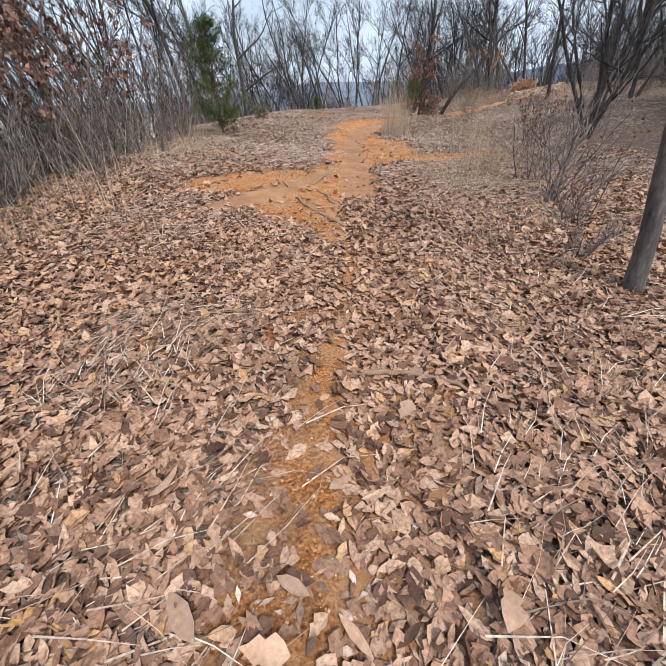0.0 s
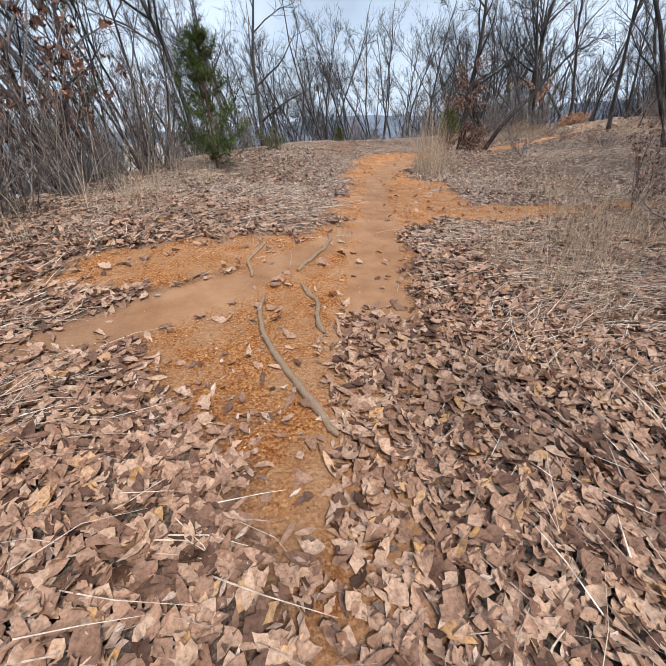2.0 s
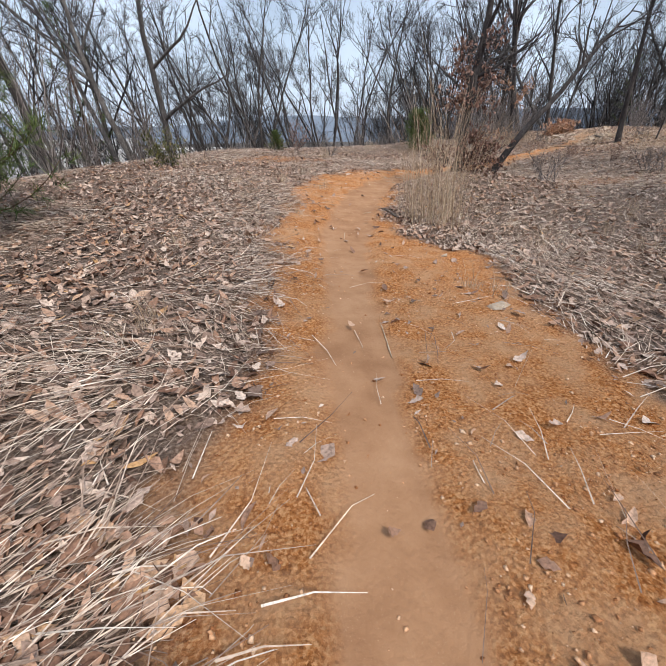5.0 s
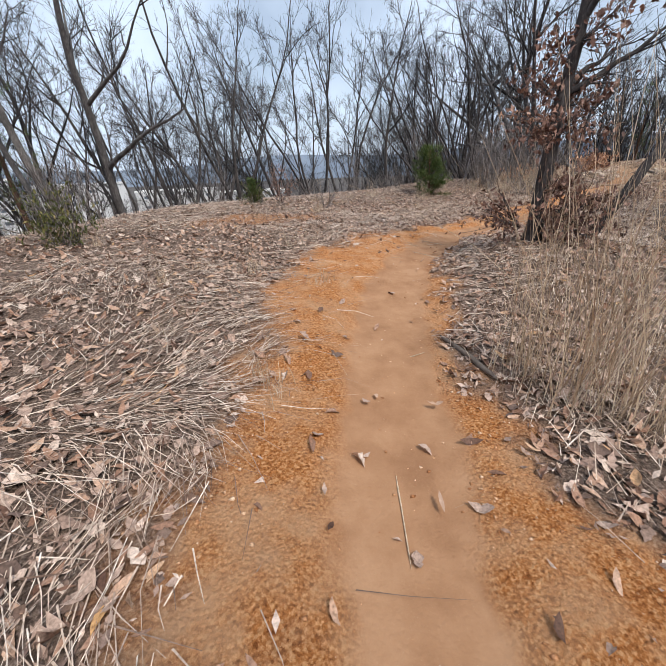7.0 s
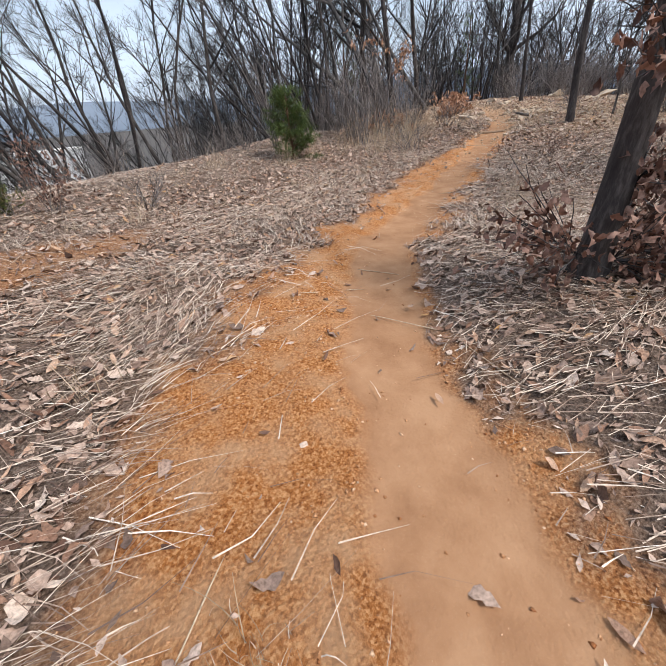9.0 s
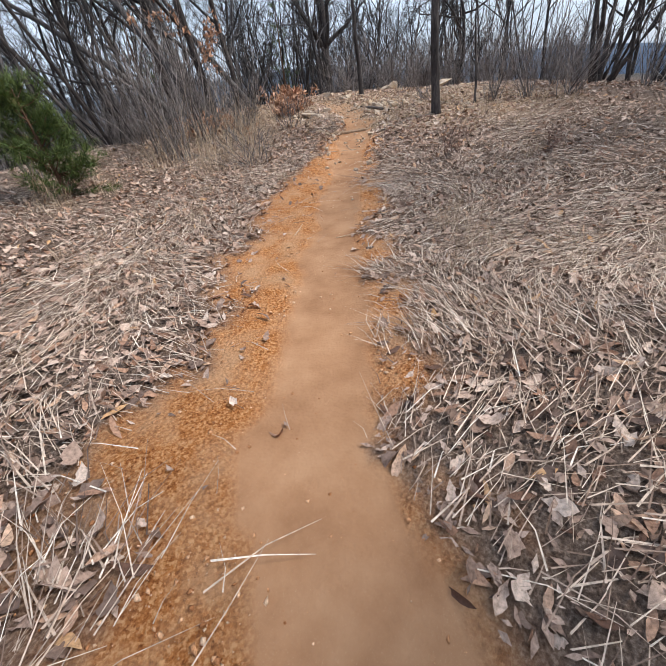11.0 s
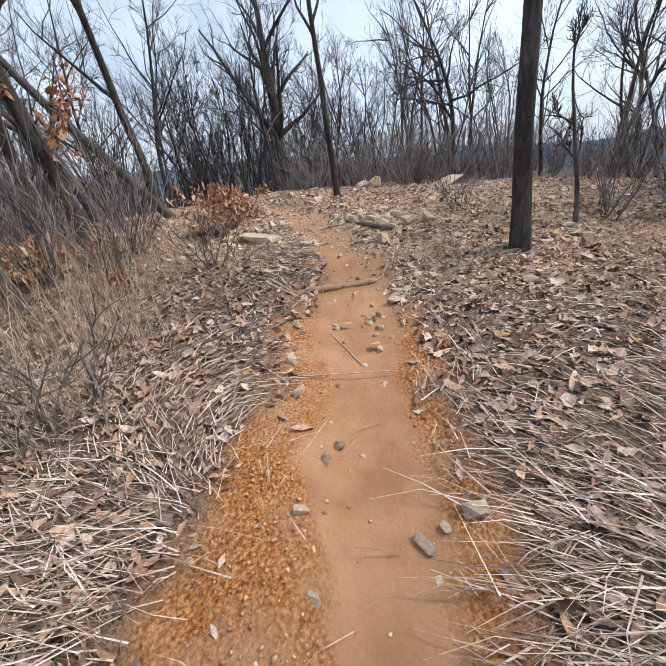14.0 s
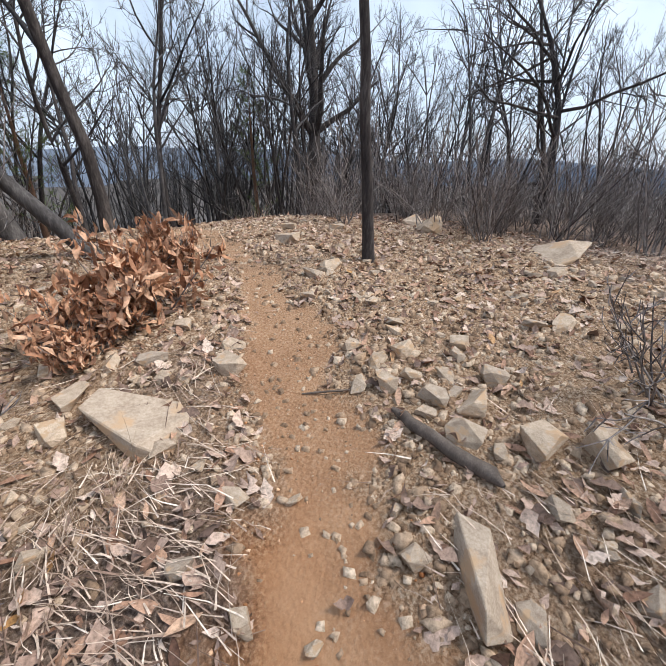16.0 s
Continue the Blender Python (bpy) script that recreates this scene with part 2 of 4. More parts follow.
def object_material(name, stops, roughness=0.85, grain=8.0, fine=60.0, depth=0.01, stretch=(1, 1, 1), spec=0.2, patch=None):
    """One solid thing: broad tone from noise in its own space, shifted from thing to thing."""
    m, n, l, b = nodes_of(name)
    co = n.new("ShaderNodeTexCoord")
    info = n.new("ShaderNodeObjectInfo")
    mp = n.new("ShaderNodeMapping")
    mp.inputs["Scale"].default_value = stretch
    l.new(co.outputs["Object"], mp.inputs["Vector"])
    shift = n.new("ShaderNodeVectorMath")
    shift.operation = "ADD"
    l.new(mp.outputs["Vector"], shift.inputs[0])
    l.new(info.outputs["Random"], shift.inputs[1])
    v = shift.outputs["Vector"]
    a, f = noisy(n, l, grain, 6, 0.6, v), noisy(n, l, fine, 6, 0.7, v)
    both = mixed(n, l, 0.5, a.outputs["Color"], f.outputs["Color"])
    bw = n.new("ShaderNodeRGBToBW")
    l.new(both, bw.inputs["Color"])
    r = ramp(n, stops)
    l.new(bw.outputs["Val"], r.inputs["Fac"])
    vary = ramp(n, [(0.0, (0.78, 0.78, 0.8)), (1.0, (1.15, 1.12, 1.08))])
    l.new(info.outputs["Random"], vary.inputs["Fac"])
    c = mixed(n, l, 1.0, r.outputs["Color"], vary.outputs["Color"], "MULTIPLY")
    if patch:
        big = noisy(n, l, patch[1], 4, 0.6, v)
        pr = ramp(n, [(0.52, (0, 0, 0)), (0.62, (1, 1, 1))])
        l.new(big.outputs["Fac"], pr.inputs["Fac"])
        c = mixed(n, l, pr.outputs["Color"], c, patch[0])
    l.new(c, b.inputs["Base Color"])
    b.inputs["Roughness"].default_value, b.inputs["Specular IOR Level"].default_value = roughness, spec
    bumped(n, l, b, bw.outputs["Val"], 1.0, depth)
    return m


M_GROUND = ground_material()
M_LEAF = island_material("fallen_oak_leaf", [(0.0, (0.1, 0.05, 0.034)), (0.25, (0.29, 0.162, 0.108)), (0.6, (0.47, 0.284, 0.194)), (0.93, (0.61, 0.415, 0.3)), (1.0, (0.57, 0.32, 0.13))], 0.62, 70, 0.006, 0.3)
M_LEAF_GREY = island_material("weathered_leaf", [(0.0, (0.13, 0.085, 0.067)), (0.35, (0.35, 0.238, 0.186)), (0.8, (0.57, 0.42, 0.338)), (1.0, (0.74, 0.6, 0.505))], 0.68, 60, 0.005, 0.3)
M_STRAW = island_material("dry_straw", [(0.0, (0.14, 0.085, 0.062)), (0.22, (0.3, 0.2, 0.148)), (0.5, (0.56, 0.43, 0.34)), (0.85, (0.75, 0.615, 0.5)), (1.0, (0.88, 0.79, 0.69))], 0.55, 30, 0.001, 0.35)
M_STALK = island_material("dry_grass_stalk", [(0.0, (0.34, 0.24, 0.16)), (0.5, (0.56, 0.43, 0.30)), (1.0, (0.74, 0.62, 0.48))], 0.6, 30, 0.001, 0.3)
M_CRUMB = island_material("soil_crumb", [(0.0, (0.32, 0.125, 0.05)), (0.5, (0.62, 0.335, 0.175)), (1.0, (0.82, 0.58, 0.40))], 0.95, 90, 0.002, 0.1)
M_PEBBLE = island_material("pebble", [(0.0, (0.2, 0.13, 0.085)), (0.5, (0.42, 0.3, 0.205)), (1.0, (0.64, 0.52, 0.4))], 0.9, 60, 0.003, 0.2)
M_ROCK = object_material("grey_brown_rock", [(0.36, (0.29, 0.215, 0.155)), (0.5, (0.52, 0.415, 0.315)), (0.64, (0.71, 0.6, 0.48))], 0.9, 5, 40, 0.01, (1, 1, 2), 0.2, ((0.54, 0.37, 0.235), 3.0))
M_ONELEAF = object_material("single_dry_leaf", [(0.34, (0.3, 0.175, 0.115)), (0.5, (0.5, 0.32, 0.22)), (0.66, (0.68, 0.49, 0.36))], 0.65, 9, 60, 0.003, (1, 1, 1), 0.3)
M_BARK = object_material("oak_bark", [(0.36, (0.018, 0.016, 0.017)), (0.5, (0.062, 0.054, 0.052)), (0.64, (0.17, 0.152, 0.144))], 0.95, 7, 38, 0.014, (1, 1, 0.22), 0.1)
M_BARK_GREY = object_material("grey_bark", [(0.36, (0.035, 0.032, 0.032)), (0.5, (0.115, 0.106, 0.102)), (0.64, (0.27, 0.252, 0.24))], 0.95, 6, 38, 0.012, (1, 1, 0.3), 0.1)
M_PINEBARK = object_material("pine_bark", [(0.32, (0.05, 0.03, 0.022)), (0.5, (0.15, 0.088, 0.06)), (0.7, (0.27, 0.17, 0.115))], 0.95, 6, 30, 0.04, (1, 1, 0.3), 0.1)
M_TWIG = island_material("bare_twig", [(0.0, (0.026, 0.0245, 0.026)), (0.5, (0.068, 0.064, 0.066)), (1.0, (0.15, 0.143, 0.145))], 0.9, 20, 0.002, 0.15)
M_BRUSH = island_material("bare_brush", [(0.0, (0.09, 0.076, 0.074)), (0.5, (0.2, 0.174, 0.166)), (1.0, (0.42, 0.38, 0.36))], 0.9, 20, 0.002, 0.15)
M_NEEDLE = island_material("evergreen_needle", [(0.0, (0.03, 0.055, 0.015)), (0.5, (0.09, 0.14, 0.035)), (1.0, (0.19, 0.24, 0.07))], 0.6, 20, 0.001, 0.3)
M_GREENLEAF = island_material("olive_leaf", [(0.0, (0.06, 0.075, 0.022)), (0.6, (0.13, 0.14, 0.045)), (1.0, (0.25, 0.2, 0.08))], 0.6, 20, 0.001, 0.3)
M_REDLEAF = island_material("withered_red_leaf", [(0.0, (0.085, 0.045, 0.036)), (0.5, (0.22, 0.118, 0.088)), (1.0, (0.42, 0.26, 0.2))], 0.65, 30, 0.002, 0.3)
M_ORANGELEAF = island_material("withered_orange_leaf", [(0.0, (0.24, 0.105, 0.058)), (0.5, (0.52, 0.27, 0.155)), (1.0, (0.76, 0.5, 0.34))], 0.6, 30, 0.002, 0.3)
M_ROOT = object_material("worn_root", [(0.3, (0.20, 0.125, 0.08)), (0.5, (0.36, 0.25, 0.165)), (0.7, (0.50, 0.37, 0.26))], 0.8, 8, 60, 0.006, (3, 3, 0.6), 0.25)
M_STICK = object_material("dark_stick", [(0.3, (0.055, 0.044, 0.038)), (0.5, (0.15, 0.12, 0.1)), (0.7, (0.28, 0.235, 0.2))], 0.85, 8, 60, 0.005, (3, 3, 0.6), 0.25)
M_CONCRETE = object_material("pale_concrete", [(0.3, (0.62, 0.62, 0.62)), (0.7, (0.78, 0.78, 0.77))], 0.8, 0.05, 0.4, 0.02)
# wooded hills: the blue of distant haze is painted into this colour
M_HILL = object_material("wooded_hill_painted_haze", [(0.3, (0.20, 0.25, 0.33)), (0.7, (0.27, 0.33, 0.41))], 1.0, 0.01, 0.05, 0.5)
m_glass, g_n, g_l, g_b = nodes_of("dark_window_glass")
g_b.inputs["Base Color"].default_value = (0.12, 0.14, 0.17, 1)
g_b.inputs["Roughness"].default_value = 0.15


# ---- mesh helpers ----
def mesh_of(name, verts, faces, mat, smooth=False):
    me = bpy.data.meshes.new(name)
    me.from_pydata(verts, [], faces)
    me.materials.append(mat)
    if smooth:
        me.polygons.foreach_set("use_smooth", [True] * len(me.polygons))
    me.update()
    return me


def mesh_np(name, verts, faces, mat, smooth=False):
    """A mesh from arrays; every face has the same number of corners."""
    verts, faces = np.asarray(verts, np.float32), np.asarray(faces, np.int32)
    me = bpy.data.meshes.new(name)
    me.vertices.add(len(verts))
    me.vertices.foreach_set("co", verts.ravel())
    k = faces.shape[1]
    me.loops.add(faces.size)
    me.loops.foreach_set("vertex_index", faces.ravel())
    me.polygons.add(len(faces))
    me.polygons.foreach_set("loop_start", np.arange(0, faces.size, k, dtype=np.int32))
    me.polygons.foreach_set("loop_total", np.full(len(faces), k, np.int32))
    if smooth:
        me.polygons.foreach_set("use_smooth", np.ones(len(faces), bool))
    me.materials.append(mat)
    me.update(calc_edges=True)
    me.validate()
    return me


def part(name, me, parent, label=""):
    ob = new(name, me)
    ob.parent = parent
    if label:
        ob["label"] = label
    return ob


def base(name, x, y, label, category, group="", turn=0.0, sink=0.0, size=1.0):
    ob = new(name)
    ob.empty_display_size = 0.1
    ob.matrix_basis = pose(x, y, float(land(x, y)) - sink, 0, 0, turn) @ Matrix.Scale(size, 4)
    return tagged(ob, label, category, group)


class Tubes:
    """Many tapered tubes gathered into one mesh."""

    def __init__(self):
        self.v, self.f, self.count = [], [], 0

    def add(self, pts, radii, sides):
        pts = np.asarray(pts, float)
        n = len(pts)
        t = np.gradient(pts, axis=0)
        t /= np.linalg.norm(t, axis=1)[:, None] + 1e-9
        ref = np.where(np.abs(t[:, 2:3]) > 0.9, [[1.0, 0, 0]], [[0, 0, 1.0]])
        u = np.cross(t, ref)
        u /= np.linalg.norm(u, axis=1)[:, None] + 1e-9
        w = np.cross(t, u)
        a = np.arange(sides) * 2 * math.pi / sides
        r = np.asarray(radii, float)[:, None, None]
        ring = pts[:, None] + r * (np.cos(a)[None, :, None] * u[:, None] + np.sin(a)[None, :, None] * w[:, None])
        self.v.append(ring.reshape(-1, 3))
        i, j = np.meshgrid(np.arange(n - 1), np.arange(sides), indexing="ij")
        k = (j + 1) % sides
        q = np.stack([i * sides + j, i * sides + k, (i + 1) * sides + k, (i + 1) * sides + j], -1).reshape(-1, 4) + self.count
        self.f.append(q)
        self.count += n * sides

    def mesh(self, name, mat):
        return mesh_np(name, np.concatenate(self.v), np.concatenate(self.f), mat, True)


def bend(rng, start, way, length, steps, wobble, lift):
    """A branch's line: it wanders by wobble and turns up (or down) by lift."""
    p, d = np.array(start, float), np.array(way, float)
    d /= np.linalg.norm(d)
    out = [p.copy()]
    for _ in range(steps):
        d = d + rng.normal(0, wobble, 3) + (0, 0, lift)
        d /= np.linalg.norm(d)
        p = p + d * length / steps
        out.append(p.copy())
    return np.array(out)


def sideways(rng, d, angle):
    """A direction at that angle from d, to a random side."""
    d = d / np.linalg.norm(d)
    a = rng.normal(0, 1, 3)
    a -= a @ d * d
    a /= np.linalg.norm(a) + 1e-9
    return d * math.cos(angle) + a * math.sin(angle)


def leaf_template(kind):
    """Corners and faces of one leaf, lying flat along y from 0 to 1."""
    if kind == "oak":
        v = [(0, 0, 0), (0.10, 0.16, 0.01), (0.24, 0.36, 0.03), (0.19, 0.46, 0.02), (0.33, 0.66, 0.05), (0.2, 0.82, 0.03), (0, 1, 0), (-0.2, 0.84, 0.04), (-0.32, 0.64, 0.05), (-0.18, 0.47, 0.02), (-0.25, 0.34, 0.03), (-0.09, 0.17, 0.01), (0, 0.4, -0.01), (0, 0.7, 0.0)]
        f = [(0, 1, 12), (1, 2, 12), (2, 3, 12), (3, 13, 12), (3, 4, 13), (4, 5, 13), (5, 6, 13), (6, 7, 13), (7, 8, 13), (8, 9, 13), (9, 12, 13), (9, 10, 12), (10, 11, 12), (11, 0, 12)]
    elif kind == "long":
        v = [(0, 0, 0), (0.13, 0.25, 0.02), (0.18, 0.55, 0.04), (0.11, 0.82, 0.03), (0, 1, 0), (-0.11, 0.82, 0.03), (-0.18, 0.55, 0.04), (-0.13, 0.25, 0.02), (0, 0.5, -0.01)]
        f = [(0, 1, 8), (1, 2, 8), (2, 3, 8), (3, 4, 8), (4, 5, 8), (5, 6, 8), (6, 7, 8), (7, 0, 8)]
    else:
        v = [(0, 0, 0), (0.22, 0.45, 0.05), (0, 1, 0), (-0.22, 0.45, 0.05), (0, 0.5, 0.0)]
        f = [(0, 1, 4), (1, 2, 4), (2, 3, 4), (3, 0, 4)]
    return np.array(v, float), np.array(f, int)


def scatter_leaves(rng, places, normals, sizes, kind, tilt=0.3, curl=0.5):
    """Leaf meshes at the given places: arrays of corners and faces."""
    tv, tf = leaf_template(kind)
    n = len(places)
    v = np.repeat(tv[None], n, 0)
    v[:, :, 1] -= 0.5
    c1, c2 = rng.normal(0, curl, (n, 1)), rng.normal(0.15, curl, (n, 1))
    wide = rng.uniform(0.6, 1.1, (n, 1))
    v[:, :, 0] *= wide
    v[:, :, 2] += c1 * v[:, :, 0] ** 2 * 2.2 + c2 * v[:, :, 1] ** 2 * 0.9 + rng.normal(0, 0.3, (n, 1)) * v[:, :, 0] * v[:, :, 1]
    v[:, :, 2] += rng.normal(0, 0.02, v.shape[:2])
    v *= np.asarray(sizes)[:, None, None]
    a = rng.uniform(0, 2 * math.pi, n)
    up = np.asarray(normals, float) + rng.normal(0, 1, (n, 3)) * tilt
    up /= np.linalg.norm(up, axis=1)[:, None]
    side = np.stack([np.cos(a), np.sin(a), 0 * a], -1)
    side -= (side * up).sum(1)[:, None] * up
    side /= np.linalg.norm(side, axis=1)[:, None] + 1e-9
    ahead = np.cross(up, side)
    w = v[:, :, 0:1] * side[:, None] + v[:, :, 1:2] * ahead[:, None] + v[:, :, 2:3] * up[:, None] + np.asarray(places)[:, None]
    f = tf[None] + (np.arange(n) * len(tv))[:, None, None]
    return w.reshape(-1, 3), f.reshape(-1, 3)


def scatter_blades(rng, places, ways, sizes, widths, sag, segs=3, lift=0.0):
    """Flat tapering blades from each place along its way, sagging as they go."""
    n = len(places)
    d = np.asarray(ways, float)
    d /= np.linalg.norm(d, axis=1)[:, None]
    side = np.cross(d, (0, 0, 1.0))
    bad = np.linalg.norm(side, axis=1) < 0.05
    side[bad] = (1, 0, 0)
    side = side + rng.normal(0, 0.4, side.shape)
    side /= np.linalg.norm(side, axis=1)[:, None]
    rings = []
    bow = rng.normal(0, 0.4, (n, 1))
    for k in range(segs + 1):
        u = k / segs
        p = np.asarray(places) + d * (np.asarray(sizes)[:, None] * u) + side * (np.asarray(sizes)[:, None] * bow * u * u * 0.6)
        p[:, 2] -= np.asarray(sag) * np.asarray(sizes) * u * u
        w = (np.asarray(widths) * (1 - 0.75 * u))[:, None] * 0.5
        rings += [p - side * w, p + side * w]
    v = np.stack(rings, 1)
    f = np.array([(2 * k, 2 * k + 1, 2 * k + 3, 2 * k + 2) for k in range(segs)])
    f = f[None] + (np.arange(n) * 2 * (segs + 1))[:, None, None]
    return v.reshape(-1, 3), f.reshape(-1, 4)


# ---- ground ----
def spread(lo, hi, step, reach):
    """Grid lines: even between lo and hi, then ever wider out to reach."""
    out = list(np.arange(lo, hi, step))
    for end, sign in ((lo, -1), (hi, 1)):
        d, s = 0.0, step
        while d < reach:
            s *= 1.16
            d += s
            out.append(end + sign * d)
    return np.array(sorted(out))


def build_ground():
    gx, gy = spread(-5, 17, 0.09, 2600), spread(-1.5, 29, 0.09, 2600)
    x, y = np.meshgrid(gx, gy, indexing="ij")
    z = land(x, y)
    bare, orange, stony, d, s, half = soils(x, y)
    crumb = 0.012 * wavy(x, y, 0.11, 21) + 0.008 * wavy(x, y, 0.16, 22)
    z = z + crumb * (1 - 0.85 * bare) * (np.abs(d) < 8)
    nx, ny = x.shape
    i, j = np.meshgrid(np.arange(nx - 1), np.arange(ny - 1), indexing="ij")
    q = np.stack([i * ny + j, (i + 1) * ny + j, (i + 1) * ny + j + 1, i * ny + j + 1], -1).reshape(-1, 4)
    me = mesh_np("ground", np.stack([x, y, z], -1).reshape(-1, 3), q, M_GROUND, True)
    tint = me.attributes.new("soil", "FLOAT_COLOR", "POINT")
    cover = bare * np.interp(s, [0, 3.2, 5.0, 26, 29, 31], [0.75, 0.75, 1, 1, 0.6, 0.45])
    rgba = np.stack([cover, orange, stony, 1 - smoothstep(7, 15, np.abs(d))], -1)
    tint.data.foreach_set("color", rgba.astype(np.float32).ravel())
    return tagged(new("ground", me), "woodland floor with a worn orange earth trail", "ground", kind="structure")


build_ground()


# ---- trees ----
def grow_tree(name, seed, height, girth, lean=(0, 0), stems=1, first=0.3, limbs=9, spread_by=0.6, bark=None, fine=True, label="", flare=1.3, kink=0.085, up=0.06, far=False, near=False):
    """A bare broadleaf tree: each stem a part with its limbs, and the twigs of the crown."""
    rng = np.random.default_rng(seed)
    bark = bark or M_BARK
    root = new(name)
    root.empty_display_size = 0.1
    tagged(root, label, "tree", "bare trees of the wood")
    twigs = Tubes()
    for k in range(stems):
        trunk = Tubes()
        h, g = height * rng.uniform(0.8, 1.05), girth * (1 if stems == 1 else rng.uniform(0.6, 1.0))
        turn = 2 * math.pi * (k + rng.uniform(-0.2, 0.2)) / stems
        way = np.array([lean[0], lean[1], 1.0])
        foot = np.array([0, 0, -0.25])
        if stems > 1:
            out = rng.uniform(0.14, 0.36)
            way = way + (math.cos(turn) * out, math.sin(turn) * out, 0)
            foot = foot + (math.cos(turn) * girth * 1.1, math.sin(turn) * girth * 1.1, 0)
        steps = 11
        line = bend(rng, foot, way, h, steps, kink, 0.012)
        u = np.linspace(0, 1, steps + 1)
        rad = g * (1 - u) ** 0.85 + 0.006 + g * (flare - 1) * np.exp(-u * 22)
        trunk.add(line, rad, 6 if far else 10)
        part("trunk", trunk.mesh("trunk", bark), root)
        for _ in range(limbs):
            at = rng.uniform(first, 0.95)
            i = at * steps
            a, b = int(i), min(int(i) + 1, steps)
            p = line[a] + (line[b] - line[a]) * (i - a)
            t = line[b] - line[max(a - 1, 0)]
            r0 = g * (1 - at) ** 0.85 * 0.62 + 0.006
            size = h * (1 - at * 0.75) * rng.uniform(0.3, 0.55)
            l1 = bend(rng, p, sideways(rng, t, rng.uniform(0.5, 1.0) * spread_by / 0.6), size, 6, 0.12, up)
            if near:
                one = Tubes()
                one.add(l1, r0 * np.linspace(1, 0.25, 7), 6)
                part("limb", one.mesh("limb", bark), root)
            else:
                twigs.add(l1, r0 * np.linspace(1, 0.25, 7), 4 if far else 5)
            for _ in range(4 if far else 6):
                c = rng.uniform(0.2, 1.0) * 5.99
                q = l1[int(c)] + (l1[int(c) + 1] - l1[int(c)]) * (c % 1)
                t1 = l1[int(c) + 1] - l1[int(c)]
                l2 = bend(rng, q, sideways(rng, t1, rng.uniform(0.4, 0.9)), size * rng.uniform(0.25, 0.5), 4, 0.15, up)
                twigs.add(l2, np.linspace(max(0.008, r0 * 0.3), 0.004, 5), 3)
                for _ in range(3 if far else 4):
                    e = rng.uniform(0.15, 1.0) * 3.99
                    q2 = l2[int(e)] + (l2[int(e) + 1] - l2[int(e)]) * (e % 1)
                    l3 = bend(rng, q2, sideways(rng, l2[int(e) + 1] - l2[int(e)], rng.uniform(0.4, 0.9)), size * rng.uniform(0.12, 0.26), 2, 0.17, up)
                    twigs.add(l3, (0.0062, 0.0048, 0.0028), 3)
                    if fine and not far:
                        for _ in range(3):
                            l4 = bend(rng, l3[rng.integers(0, 3)], sideways(rng, l3[-1] - l3[0], rng.uniform(0.4, 0.9)), size * rng.uniform(0.07, 0.16), 2, 0.14, up)
                            twigs.add(l4, (0.0046, 0.0036, 0.002), 2)
    crown = part("crown", twigs.mesh("crown", M_TWIG), root, "thin leafless twigs")
    crown["kind"] = "stuff"
    return root


def put(ob, x, y, turn=0.0, size=1.0, sink=0.0, tilt=(0, 0)):
    ob.matrix_basis = pose(x, y, float(land(x, y)) - sink, tilt[0], tilt[1], turn) @ Matrix.Scale(size, 4)
    return ob


def again(ob, x, y, turn=0.0, size=1.0, tilt=(0, 0)):
    made = copy_thing(ob, Matrix())
    return put(made, x, y, turn, size, 0.0, tilt)


OAK = "slender leafless oak with dark furrowed bark"
# the single trees that stand close to the trail
put(grow_tree("oak_tree", 11, 8.5, 0.08, (-0.08, 0.09), 1, 0.45, 8, label="straight dark-barked oak beside the leaf-strewn slope", near=True, kink=0.025), 11.33, 21.08)
put(grow_tree("oak_tree", 12, 6.5, 0.058, (-0.06, 0.05), 1, 0.4, 7, label="thin leafless young oak among broken rocks", near=True, kink=0.03), 14.0, 24.33)
put(grow_tree("oak_tree", 13, 11.0, 0.27, (0.03, -0.02), 1, 0.28, 20, 0.55, M_BARK, label="broad dark oak with many spreading limbs at the brow", near=True, kink=0.04), 21.83, 30.83)
put(grow_tree("oak_tree", 14, 8.0, 0.125, (0.05, 0.0), 1, 0.2, 10, 0.7, M_BARK_GREY, label="grey oak with a healed branch scar", near=True, kink=0.09), -4.0, 23.6)
put(grow_tree("oak_tree", 15, 9.0, 0.11, (-0.22, 0.1), 1, 0.35, 9, 0.6, M_BARK_GREY, label="leaning grey-barked oak at the edge of the slope", near=True, kink=0.05), -4.9, 22.4)
put(grow_tree("oak_tree", 16, 9.0, 0.09, (-0.3, 0.1), 1, 0.35, 9, 0.6, M_BARK_GREY, label="leaning grey-barked oak at the edge of the slope", near=True, kink=0.05), -5.6, 22.8)
put(grow_tree("oak_tree", 17, 3.8, 0.045, (0.35, 0.05), 3, 0.22, 7, 0.9, M_BARK, label="low spreading oak with three leaning stems", near=True, kink=0.09, up=0.02), 6.1, 9.45)
put(grow_tree("oak_tree", 18, 6.0, 0.07, (0.6, 0.12), 1, 0.35, 7, 0.75, M_BARK, fine=False, label="crooked oak leaning over withered undergrowth", near=True, kink=0.13), 4.6, 16.55)
red_oak = put(grow_tree("oak_tree", 19, 6.0, 0.105, (0.07, 0.02), 1, 0.3, 8, 0.7, M_BARK, fine=False, label="stout rough-barked oak wrapped in withered leaves", near=True, kink=0.05, flare=1.7), 3.95, 16.66)
put(grow_tree("oak_tree", 20, 4.5, 0.07, (-0.12, 0.1), 1, 0.35, 8, 0.7, M_BARK_GREY, label="short grey trunk rising from the leaf litter", near=True, kink=0.06), 2.42, 2.5)
